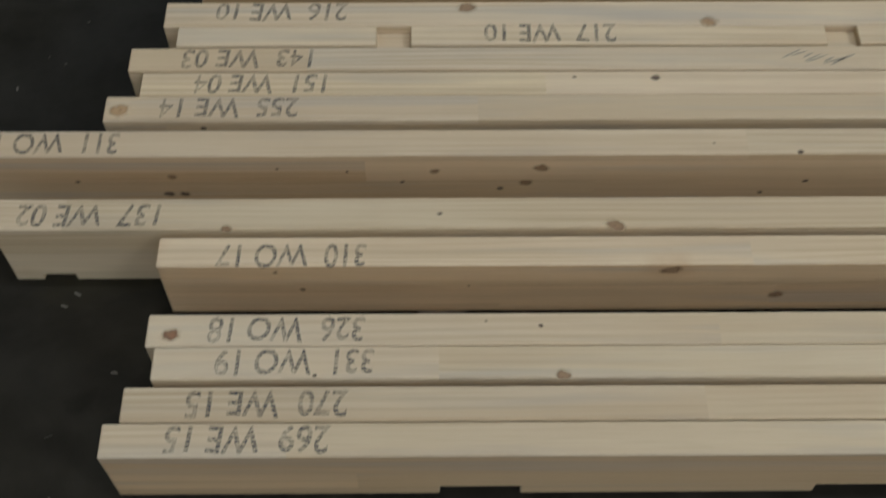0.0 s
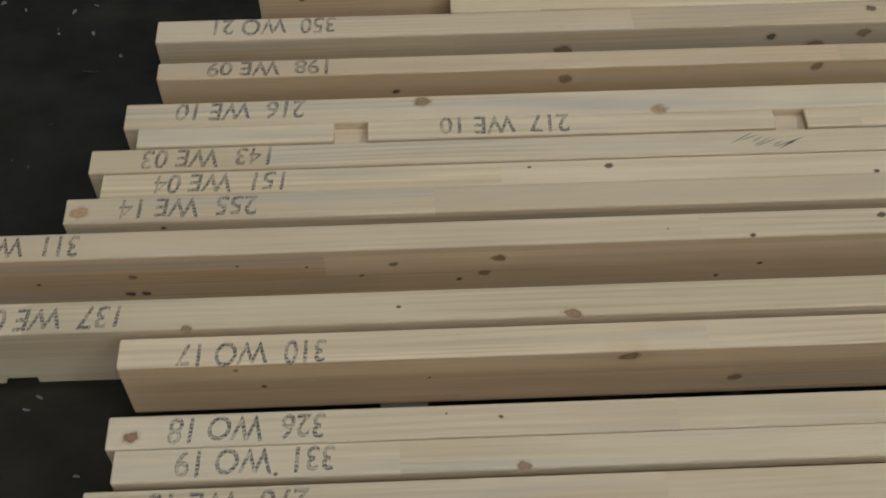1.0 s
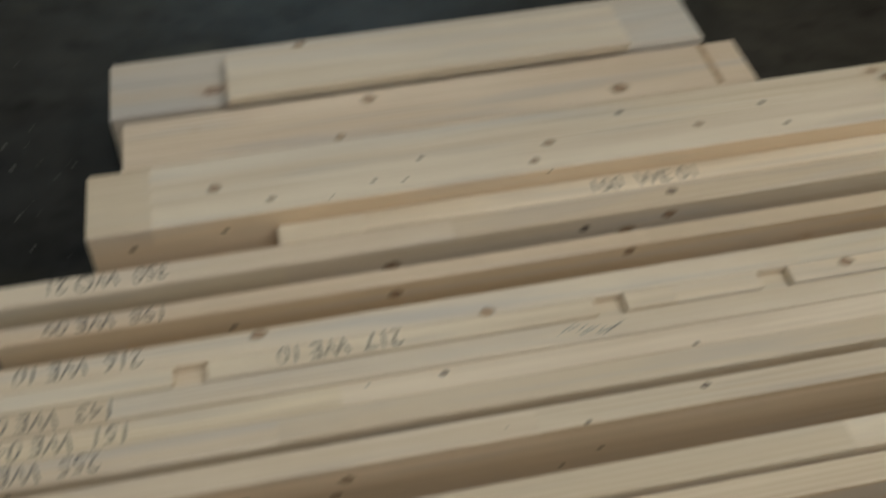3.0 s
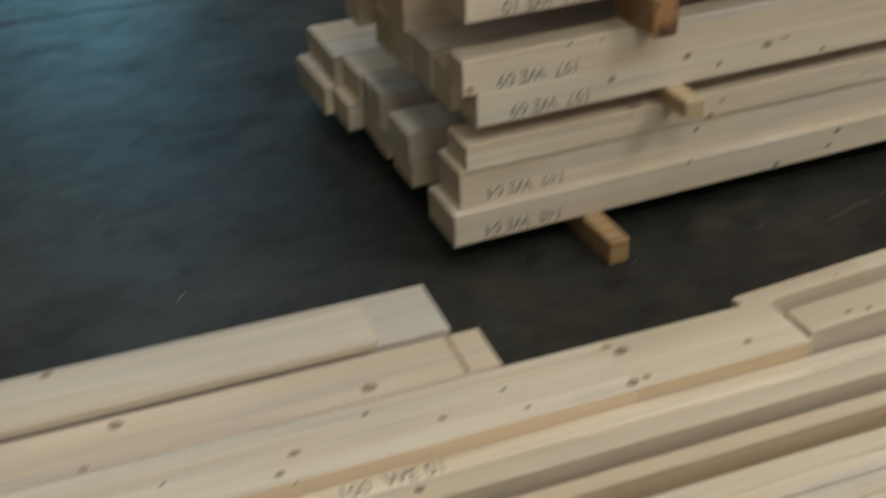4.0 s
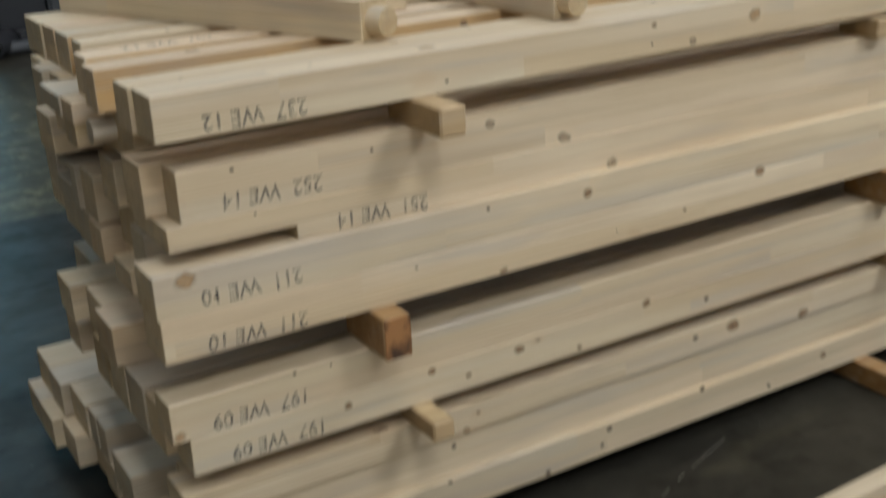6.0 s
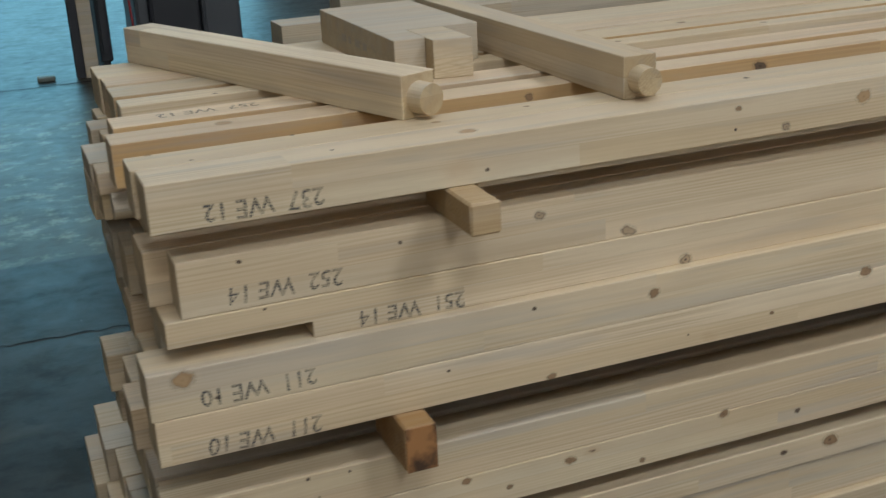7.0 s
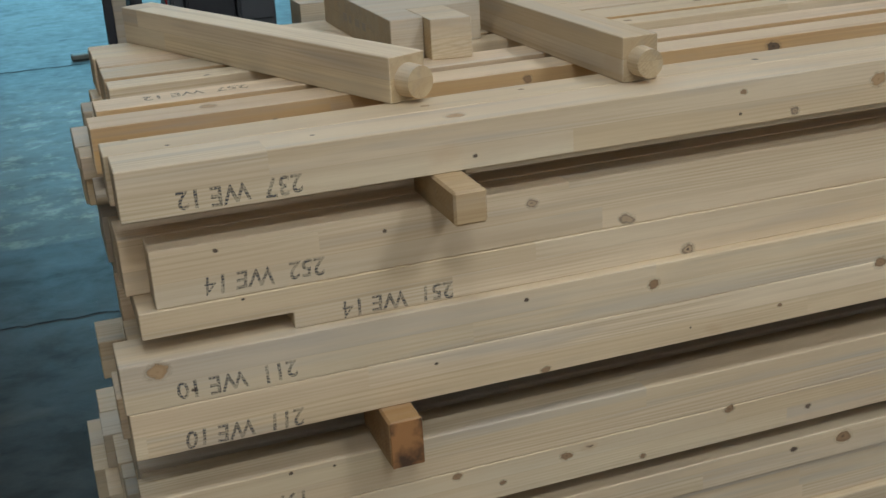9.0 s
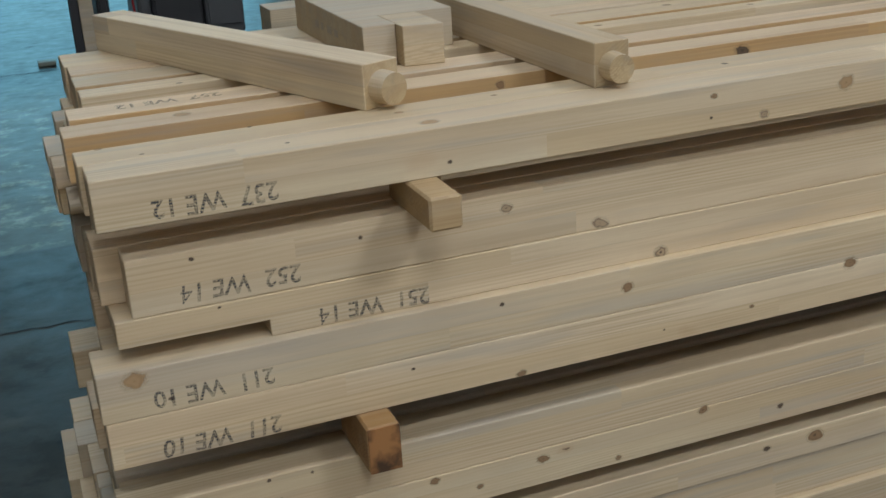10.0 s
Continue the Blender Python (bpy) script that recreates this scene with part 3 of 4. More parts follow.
# the courses behind the front, seen by their ends: left end, near and far side, bottom and top, wood
# W is a browner wood that paints bounced gap shade into recessed timbers
S, G, W, H = SPRUCE, SPRUCE_GREY, SPRUCE_WARM, SPRUCE_HONEY
ENDS = (
    # lowest course: two tiers, the third one set far back
    (0.016, 0.290, 0.420, 0.061, 0.1245, H), (0.008, 0.286, 0.424, 0.125, 0.2050, G), (0.090, 0.165, 0.270, 0.061, 0.140, W), (0.100, 0.160, 0.275, 0.1405, 0.220, W),
    (0.014, 0.455, 0.540, 0.061, 0.138, S), (0.020, 0.545, 0.640, 0.061, 0.138, H), (-0.022, 0.646, 0.766, 0.061, 0.138, S), (-0.045, 0.768, 0.885, 0.061, 0.138, S),
    (-0.044, 0.886, 1.020, 0.061, 0.138, G), (0.014, 0.490, 0.557, 0.1385, 0.221, G), (0.012, 0.560, 0.618, 0.1385, 0.222, G), (0.007, 0.622, 0.757, 0.1385, 0.223, S),
    (-0.013, 0.763, 0.879, 0.1385, 0.222, G), (-0.011, 0.881, 1.007, 0.1385, 0.222, S),
    (0.330, 0.130, 0.400, 0.2235, 0.293, W), (0.360, 0.410, 0.660, 0.2235, 0.293, W), (0.340, 0.670, 0.980, 0.2235, 0.293, W),
    # second course
    (0.040, 0.100, 0.196, 0.336, 0.432, S), (0.036, 0.198, 0.310, 0.336, 0.440, G), (0.034, 0.312, 0.425, 0.336, 0.441, S), (0.022, 0.311, 0.432, 0.4415, 0.526, H),
    (0.033, 0.440, 0.540, 0.336, 0.430, W), (0.040, 0.436, 0.565, 0.4305, 0.526, S), (0.028, 0.655, 0.755, 0.336, 0.406, H),
    (0.110, 0.560, 0.645, 0.336, 0.440, W), (0.010, 0.578, 0.692, 0.445, 0.526, S), (0.060, 0.560, 0.700, 0.4065, 0.4445, W), (0.090, 0.700, 0.860, 0.4065, 0.526, G),
    # upper course on its thick rear battens
    (0.055, 0.232, 0.342, 0.612, 0.662, S), (0.082, 0.205, 0.290, 0.6625, 0.735, G), (0.098, 0.300, 0.420, 0.6625, 0.752, W), (0.060, 0.436, 0.528, 0.612, 0.686, H),
    (0.064, 0.532, 0.640, 0.612, 0.690, G), (0.068, 0.645, 0.770, 0.612, 0.694, G), (0.080, 0.340, 0.440, 0.7525, 0.846, S), (0.066, 0.462, 0.560, 0.6905, 0.790, S),
    (0.058, 0.083, 0.188, 0.8070, 0.9010, H), (0.140, 0.190, 0.300, 0.7355, 0.850, W), (0.085, 0.192, 0.262, 0.8505, 0.9565, W), (0.120, 0.450, 0.560, 0.7905, 0.864, W),
    (0.035, 0.400, 0.480, 0.866, 0.915, W), (0.032, 0.393, 0.470, 0.9155, 0.9565, H), (0.028, 0.473, 0.630, 0.9155, 0.9565, G), (0.045, 0.485, 0.600, 0.866, 0.915, H),
    (0.034, 0.612, 0.735, 0.805, 0.886, S), (0.060, 0.610, 0.740, 0.8865, 0.915, W), (0.060, 0.745, 0.840, 0.700, 0.9565, G), (0.085, 0.850, 0.960, 0.612, 0.9565, S), (0.075, 0.640, 0.740, 0.9155, 0.9565, W),
)
for x0, y0, y1, z0, z1, mt in ENDS:
    stack_timber(x0, y0, y1, z0, z1, mt, label="pale planed spruce timber inside the tall stack")


def tenoned_timber(x0, y0, y1, z0, z1, r):
    """A timber of the stack whose end carries a round tenon."""
    ob = stack_timber(x0, y0, y1, z0, z1, SPRUCE_WARM, label="spruce timber with a round end tenon in the stack")
    bm = bmesh.new()
    bmesh.ops.create_cone(bm, cap_ends=True, segments=24, radius1=r, radius2=r * 0.95, depth=0.045,
                          matrix=Matrix.Translation((-0.0223, (y1 - y0) / 2, (z1 - z0) / 2)) @ Matrix.Rotation(-math.pi / 2, 4, "Y"))
    part("tenon", bm, SPRUCE_GREY, ob, "turned round tenon")


tenoned_timber(0.090, 0.275, 0.385, 0.866, 0.9565, 0.025)


def slotted_timber(x0, y0, y1, z0, z1, slot_y, slot_z, x1=3.9):
    """A timber whose end is cut open by a slot on its far upper side."""
    ya, za = slot_y - y0, z1 - z0 - slot_z
    pts = ((0, 0), (y1 - y0, 0), (y1 - y0, za * 0.55), (ya, za * 0.55), (ya, za), (y1 - y0, za), (y1 - y0, z1 - z0), (0, z1 - z0))
    bm = bmesh.new()
    f = bm.faces.new([bm.verts.new((0, y, z)) for y, z in pts])
    ex = bmesh.ops.extrude_face_region(bm, geom=[f])
    bmesh.ops.translate(bm, verts=[v for v in ex["geom"] if isinstance(v, bmesh.types.BMVert)], vec=(x1 - x0, 0, 0))
    ob = tagged(mesh_object("timber", bevelled(bm), SPRUCE_GREY), "greyish spruce timber with a slotted end in the stack", "timber", "timbers of the tall stack")
    ob.location = (x0, y0, z0)


slotted_timber(0.056, 0.565, 0.740, 0.6945, 0.790, 0.610, 0.020)


def spacer(x0, x1, y0, z0, z1, y1=1.0, mat=BATTEN, label="brown square spacer batten between two courses"):
    ob = tagged(mesh_object("spacer_batten", box_mesh(x0, x1, y0, y1, z0, z1, 0.004), mat), label, "batten", "spacer battens of the stack")
    if mat is BATTEN_RED:
        part("sawn_end", box_mesh(x0 + 0.001, x1 - 0.001, y0 - 0.0022, y0 - 0.0002, z0 + 0.001, z1 - 0.001, 0.0008), SAWN, ob, "dark stained sawn end with an orange patch")
    return ob


def sawn_material():
    m, N, L, b = material("stained_sawn_end", 0.7)
    tc = N.new("ShaderNodeTexCoord")
    n = N.new("ShaderNodeTexNoise")
    n.inputs["Scale"].default_value, n.inputs["Detail"].default_value = 22.0, 4.0
    L.new(tc.outputs["Object"], n.inputs["Vector"])
    r = ramp(N, ((0.42, (0.06, 0.03, 0.014)), (0.60, (0.34, 0.16, 0.055))))
    L.new(n.outputs[0], r.inputs[0])
    L.new(r.outputs[0], b.inputs["Base Color"])
    return m


SAWN = sawn_material()
PALE = BATTEN_PALE
spacer(0.312, 0.362, -0.127, 0.0, 0.0605, label="orange-brown square batten lying on the floor under the stack")
spacer(0.507, 0.555, -0.087, 0.2935, 0.3355, mat=PALE, label="pale square spacer batten between two courses")
spacer(0.423, 0.480, -0.070, 0.4875, 0.5725, 0.095, mat=BATTEN_RED, label="brown batten with reddish stained sawn end")
spacer(0.540, 0.594, -0.112, 0.9015, 0.9565, 0.085, mat=PALE, label="pale square spacer batten under the top course")
spacer(0.430, 0.490, 0.100, 0.5265, 0.6115, 0.98, label="brown batten deep inside the stack")
for x in (1.80, 3.4):
    spacer(x, x + 0.055, -0.12, 0.0, 0.0605)
    spacer(x + 0.1, x + 0.155, -0.06, 0.2935, 0.3355, mat=PALE)
    spacer(x + 0.02, x + 0.08, -0.05, 0.4875, 0.5725, 0.095)
    spacer(x + 0.02, x + 0.08, 0.100, 0.5265, 0.6115, 0.98, label="brown batten deep inside the stack")
    spacer(x - 0.05, x + 0.005, -0.03, 0.9015, 0.9460, 0.085, mat=PALE)


# posts with round tenons lying across the top
def tenon_post(near, far, w=0.068, h=0.078, tenon=0.026, shift=0.0):
    d = Vector((far[0] - near[0], far[1] - near[1], 0))
    post = tagged(new("tenon_post"), "square spruce post with a round end tenon, laid across the stack", "post", "posts on the stack")
    # local x runs from the near end to the far one
    post.matrix_world = Matrix.Translation((near[0], near[1], 1.0365)) @ Matrix.Rotation(math.atan2(d.y, d.x), 4, "Z")
    part("shaft", box_mesh(0, d.length, -w, 0, 0, h), SPRUCE, post)
    bm = bmesh.new()
    bmesh.ops.create_cone(bm, cap_ends=True, segments=28, radius1=tenon, radius2=tenon * 0.94, depth=0.034,
                          matrix=Matrix.Translation((-0.0165, -w / 2, h / 2 - 0.004)) @ Matrix.Rotation(-math.pi / 2, 4, "Y"))
    part("tenon", bm, SPRUCE, post, "turned round tenon")
    return post


tenon_post((0.532, 0.152), (0.186, 1.04), w=0.076, tenon=0.029)
tenon_post((0.922, 0.077), (0.895, 1.05))


def plan_prism(points, z0, z1, w=0.0015):
    """An outline in x and y, raised from z0 to z1."""
    bm = bmesh.new()
    f = bm.faces.new([bm.verts.new((x, y, z0)) for x, y in points])
    ex = bmesh.ops.extrude_face_region(bm, geom=[f])
    bmesh.ops.translate(bm, verts=[v for v in ex["geom"] if isinstance(v, bmesh.types.BMVert)], vec=(0, 0, z1 - z0))
    bmesh.ops.recalc_face_normals(bm, faces=bm.faces)
    return bevelled(bm, w)


def notched_block():
    block = tagged(new("joint_block"), "thick pale spruce block with a stepped joint end", "block")
    block.matrix_world = Matrix.Translation((0.638, 0.444, 1.0365))
    part("body", plan_prism(((0, 0.040), (0.067, 0.040), (0.067, 0.150), (0.228, 0.150), (0.228, 0.560), (0, 0.560)), 0, 0.0785), SPRUCE_GREY, block)
    part("joint_lug", plan_prism(((0.0685, 0.002), (0.148, -0.010), (0.148, 0.1495), (0.0685, 0.1495)), 0, 0.0782), SPRUCE, block)
    for y, w in ((0.215, 0.026), (0.262, 0.034), (0.325, 0.016), (0.360, 0.030)):
        part("ink_bar", box_mesh(-0.0006, -0.0001, y, y + w, 0.030, 0.046, 0.0001), FADED_INK, block, "faded grey ink bar")
    return block


notched_block()


# ---------------------------------------------------------------- behind the stack
def far_stack():
    """Loose timbers piled behind the tall stack."""
    for x0, x1, y0, y1, z0, z1, mt in ((0.95, 3.6, 2.45, 2.62, 0.0, 0.30, SPRUCE_GREY), (0.92, 3.6, 2.45, 2.63, 0.3005, 0.60, SPRUCE), (0.90, 3.5, 2.46, 2.62, 0.6005, 0.855, SPRUCE_GREY),
                                       (0.83, 3.4, 2.26, 2.44, 0.0, 0.40, SPRUCE_GREY), (0.80, 3.4, 2.27, 2.43, 0.4005, 0.795, SPRUCE), (1.2, 3.9, 2.70, 2.85, 0.0, 0.9, SPRUCE_GREY)):
        ob = tagged(mesh_object("timber", box_mesh(0, x1 - x0, 0, y1 - y0, 0, z1 - z0), mt), "pale spruce timber piled behind the tall stack", "timber", "timbers of the far pile")
        ob.location = (x0, y0, z0)


far_stack()


def standing_post():
    ob = tagged(new("standing_post"), "upright pale wooden post with a black edge strip", "post")
    ob.location = (0.575, 6.6, 0)
    part("post", box_mesh(-0.045, 0.045, -0.045, 0.045, 0, 2.6, 0.003), SPRUCE_GREY, ob)
    part("edge_strip", box_mesh(-0.105, -0.0455, -0.03, 0.04, 0, 2.6, 0.003), STEEL_DARK, ob, "black metal edge strip")


standing_post()


def machine_cabinet(x0, x1, y0, mat, h, label):
    ob = tagged(new("machine_cabinet"), label, "cabinet", "machine cabinets")
    ob.location = (x0, y0, 0)
    w = x1 - x0
    part("body", box_mesh(0, w, 0, 0.6, 0.06, h, 0.01), mat, ob)
    part("door", box_mesh(0.02, w - 0.02, -0.018, -0.0005, 0.12, h - 0.06, 0.004), mat, ob)
    part("plinth", box_mesh(0.02, w - 0.02, 0.02, 0.58, 0, 0.0595, 0.002), STEEL_DARK, ob)
    part("handle", box_mesh(w - 0.07, w - 0.05, -0.04, -0.019, h * 0.5, h * 0.5 + 0.14, 0.004), STEEL_DARK, ob, "black bar handle")


machine_cabinet(0.66, 0.745, 6.75, STEEL_DARK, 2.2, "narrow black steel machine column")
machine_cabinet(0.93, 1.02, 6.75, STEEL_GREY, 2.2, "narrow grey steel machine column")
machine_cabinet(1.03, 1.38, 6.75, STEEL_DARK, 2.0, "dark steel machine cabinet on the hall floor")
machine_cabinet(1.39, 1.66, 6.72, STEEL_GREY, 2.0, "grey sheet-metal machine cabinet on the hall floor")


def hanging_cable():
    cu = bpy.data.curves.new("cable", "CURVE")
    cu.dimensions, cu.bevel_depth = "3D", 0.008
    sp = cu.splines.new("POLY")
    sp.points.add(11)
    for i, q in enumerate(sp.points):
        q.co = (0.90 + 0.015 * math.sin(i * 0.7), 6.74, 2.1 - i * 0.19, 1)
    cu.materials.append(RED)
    tagged(new("cable", cu), "red cable hanging beside the grey column", "cable")


hanging_cable()


def pipe_roll():
    ob = tagged(new("pipe_roll"), "short dark pipe lying on the floor by the post", "pipe")
    ob.matrix_world = pose(0.98, 6.45, 0.075, 0, 90, 60)
    bm = bmesh.new()
    for r, flip in ((0.075, False), (0.058, True)):
        vs = [[bm.verts.new((r * math.cos(a * math.tau / 24), r * math.sin(a * math.tau / 24), z)) for a in range(24)] for z in (-0.16, 0.16)]
        for a in range(24):
            bm.faces.new((vs[0][a], vs[0][(a + 1) % 24], vs[1][(a + 1) % 24], vs[1][a]))
        if not flip:
            outer = vs
    for e in (0, 1):
        for a in range(24):
            bm.faces.new((outer[e][a], outer[e][(a + 1) % 24], vs[e][(a + 1) % 24], vs[e][a]))
    part("tube", bm, STEEL_DARK, ob)


pipe_roll()


def roller_unit():
    ob = tagged(new("roller_unit"), "dark steel roller unit standing on the hall floor", "machine part")
    ob.location = (1.10, 6.44, 0)
    part("plinth", box_mesh(0.02, 0.26, 0.06, 0.24, 0, 0.13, 0.012), STEEL_DARK, ob)
    part("bracket", box_mesh(0.10, 0.14, 0.0, 0.06, 0.05, 0.20, 0.006), STEEL_DARK, ob)
    bm = bmesh.new()
    bmesh.ops.create_cone(bm, cap_ends=True, segments=24, radius1=0.045, radius2=0.045, depth=0.20, matrix=Matrix.Translation((0.02, 0.0, 0.0455)) @ Matrix.Rotation(radians(90), 4, "Y"))
    part("roller", bm, STEEL_GREY, ob, "grey steel roller")


roller_unit()


tagged(mesh_object("floor_block", box_mesh(0.215, 0.33, 6.58, 6.68, 0, 0.032, 0.006), GREEN), "small faded green block lying on the hall floor", "block")


# ---------------------------------------------------------------- floor joints, cracks, shavings
def ribbon(name, pts, width, mat, label, seed, z=0.0012):
    """A jagged flat line on the floor."""
    rnd = random.Random(seed)
    bm = bmesh.new()
    left, right = [], []
    line = []
    for (xa, ya), (xb, yb) in zip(pts, pts[1:]):
        n = max(2, int(math.hypot(xb - xa, yb - ya) / 0.03))
        line += [(xa + (xb - xa) * i / n, ya + (yb - ya) * i / n) for i in range(n)]
    line.append(pts[-1])
    for x, y in line:
        w = width * rnd.uniform(0.3, 1.2)
        j = rnd.uniform(-1, 1) * min(0.012, width * 3)
        left.append(bm.verts.new((x + j, y + j + w, z)))
        right.append(bm.verts.new((x + j, y + j - w, z)))
    for i in range(len(line) - 1):
        if mat is DUST and rnd.random() < 0.3:
            continue
        bm.faces.new((right[i], right[i + 1], left[i + 1], left[i]))
    return tagged(mesh_object(name, bm, mat), label, "floor joint", kind="structure")


ribbon("trim", [(-6, 2.23), (-0.49, 2.058), (0.25, 2.02), (6, 1.85)], 0.006, CRACK, "open dark joint across the concrete floor", 1)
ribbon("trim", [(-6, 6.45), (6, 6.40)], 0.012, CRACK, "open dark joint across the concrete floor", 2)
ribbon("trim", [(-0.62, 2.06), (-0.66, 2.5), (-0.6, 3.2)], 0.004, CRACK, "thin crack in the concrete floor", 3)
ribbon("trim", [(0.70, -0.13), (0.76, -0.11), (0.863, -0.171), (0.95, -0.15), (1.041, -0.136), (1.12, -0.10), (1.423, 0.005)], 0.0013, DUST, "pale filled crack in the concrete floor", 4)
ribbon("trim", [(0.863, -0.171), (0.82, -0.05), (0.80, 0.04)], 0.0012, DUST, "pale hairline crack in the concrete floor", 5)
ribbon("trim", [(0.863, -0.171), (0.86, -0.32)], 0.0012, DUST, "pale hairline crack in the concrete floor", 6)


def shavings():
    rnd = random.Random(8)
    bm = bmesh.new()
    for i in range(300):
        near = i % 3 != 2
        x, y = (rnd.uniform(-2.1, -1.1), rnd.uniform(-1.6, -0.1)) if near else (rnd.uniform(-1.5, 1.6), rnd.uniform(-0.4, 3.5))
        a, ln, w = rnd.uniform(0, math.tau), rnd.uniform(0.001, 0.005) * (1 if rnd.random() < 0.9 else 2.5), rnd.uniform(0.0006, 0.0022)
        c, s = math.cos(a), math.sin(a)
        vs = [bm.verts.new((x + c * u - s * v, y + s * u + c * v, 0.0015 + h)) for u, v, h in ((-ln, -w, 0), (ln, -w, 0.001), (ln, w, 0.002), (0, w * 1.5, 0.004), (-ln, w, 0.001))]
        bm.faces.new(vs)
    tagged(mesh_object("shavings", bm, DUST), "pale wood shavings scattered on the dark floor", "shavings", kind="stuff")


shavings()


# ---------------------------------------------------------------- knots that show singly
def knot_material(name, heart, rim, halo):
    m, N, L, b = material(name, 0.6)
    tc = N.new("ShaderNodeTexCoord")
    nz = N.new("ShaderNodeTexNoise")
    nz.inputs["Scale"].default_value, nz.inputs["Detail"].default_value = 1.9, 4.0
    info, sh = N.new("ShaderNodeObjectInfo"), N.new("ShaderNodeVectorMath")
    sh.operation = "MULTIPLY_ADD"
    L.new(info.outputs["Random"], sh.inputs[0])
    sh.inputs[1].default_value = (37, 11, 23)
    L.new(tc.outputs["Object"], sh.inputs[2])
    L.new(sh.outputs[0], nz.inputs["Vector"])
    ln = N.new("ShaderNodeVectorMath")
    ln.operation = "LENGTH"
    L.new(tc.outputs["Object"], ln.inputs[0])
    d = calc(N, L, "ADD", ln.outputs["Value"], calc(N, L, "MULTIPLY", calc(N, L, "SUBTRACT", nz.outputs[0], 0.5), 0.75))
    edge = tuple((p + 2 * q) / 3 for p, q in zip(heart, rim))
    col = ramp(N, ((0.0, rim), (0.12, heart), (0.32, heart), (0.46, edge), (0.60, halo), (1.0, halo)))
    L.new(d, col.inputs[0])
    L.new(col.outputs[0], b.inputs["Base Color"])
    al = ramp(N, ((0.0, (0.85, 0.85, 0.85)), (0.5, (0.9, 0.9, 0.9)), (0.56, (0.34, 0.34, 0.34)), (0.90, (0, 0, 0))))
    L.new(d, al.inputs[0])
    tr, ms = N.new("ShaderNodeBsdfTransparent"), N.new("ShaderNodeMixShader")
    rim_fade = ramp(N, ((0.68, (1, 1, 1)), (0.98, (0, 0, 0))))
    L.new(ln.outputs["Value"], rim_fade.inputs[0])
    L.new(calc(N, L, "MULTIPLY", al.outputs[0], rim_fade.outputs[0]), ms.inputs[0])
    L.new(tr.outputs[0], ms.inputs[1])
    L.new(b.outputs[0], ms.inputs[2])
    L.new(ms.outputs[0], N["Material Output"].inputs[0])
    return m


KNOT = {
    "b": knot_material("brown_knot", (0.27, 0.165, 0.085), (0.13, 0.075, 0.038), (0.53, 0.375, 0.21)),
    "d": knot_material("dark_knot", (0.09, 0.06, 0.04), (0.035, 0.025, 0.02), (0.36, 0.24, 0.13)),
    "p": knot_material("pale_knot", (0.42, 0.275, 0.14), (0.30, 0.185, 0.09), (0.48, 0.34, 0.19)),
    "o": knot_material("ringed_knot", (0.40, 0.30, 0.19), (0.07, 0.045, 0.03), (0.47, 0.36, 0.24)),
    "r": knot_material("reddish_knot", (0.26, 0.12, 0.055), (0.10, 0.05, 0.03), (0.45, 0.29, 0.16)),
}


def knot_disc(mat):
    me = bpy.data.meshes.new("knot")
    n = 16
    ring = [(math.cos(i * math.tau / n), math.sin(i * math.tau / n), 0) for i in range(n)]
    me.from_pydata([(0, 0, 0)] + ring, [], [(0, i + 1, (i + 1) % n + 1) for i in range(n)])
    me.materials.append(mat)
    return me


KNOT_MESH = {k: knot_disc(m) for k, m in KNOT.items()}


STACK_KEYS = [row[0] for row in FRONT] + ["251", "237"]


def knots(ob, face, *spots):
    """Knots on the upper or the near face of a timber: along it, across it, radius, kind. On the stack's front a knot goes to the timber at its height."""
    for u, w, r, kind in spots:
        host = ob
        if face == "front" and not 0 <= w <= max(c[2] for c in ob.bound_box):
            x, z = ob.matrix_world.translation.x + u, ob.matrix_world.translation.z + w
            for key in STACK_KEYS:
                other = TIMBER[key]
                foot = other.matrix_world.translation
                if foot.z <= z <= foot.z + max(c[2] for c in other.bound_box):
                    host, u, w = other, x - foot.x, z - foot.z
        top, wide = max(c[2] for c in host.bound_box), max(c[1] for c in host.bound_box)
        on_top = face == "top"
        if face == "side" and w > top - 0.002:
            on_top, w = True, (w - top) * 1.2 + 0.003
        if not (0.0 <= w <= wide if on_top else 0.0 <= w <= top):
            continue
        k = new("knot", KNOT_MESH[kind])
        k.parent = host
        k.visible_shadow = False
        place = Matrix.Translation((u, w, top + 0.0005)) if on_top else Matrix.Translation((u, -0.0005, w)) @ Matrix.Rotation(math.pi / 2, 4, "X")
        turn = Matrix.Rotation(random.uniform(-0.3, 0.3), 4, "Z")
        k.matrix_local = place @ turn @ Matrix.Diagonal((r * random.uniform(1.5, 2.0), r * random.uniform(1.2, 1.45), 1, 1))


knots(TIMBER["216"], "top", (0.402, 0.0319, 0.0113, "b"), (0.725, 0.0059, 0.009, "b"), (0.973, 0.044, 0.004, "d"), (0.721, 0.0033, 0.0086, "p"))
knots(TIMBER["151"], "top", (0.555, 0.0295, 0.0022, "d"), (0.659, 0.028, 0.0051, "d"), (1.006, 0.0047, 0.0037, "d"))
knots(TIMBER["255"], "top", (0.02, 0.0164, 0.012, "p"))
knots(TIMBER["255"], "side", (0.124, 0.1189, 0.0035, "d"))
knots(TIMBER["311"], "top", (0.975, 0.0166, 0.0014, "d"), (1.079, 0.0022, 0.0035, "d"), (1.247, 0.0278, 0.0051, "d"))
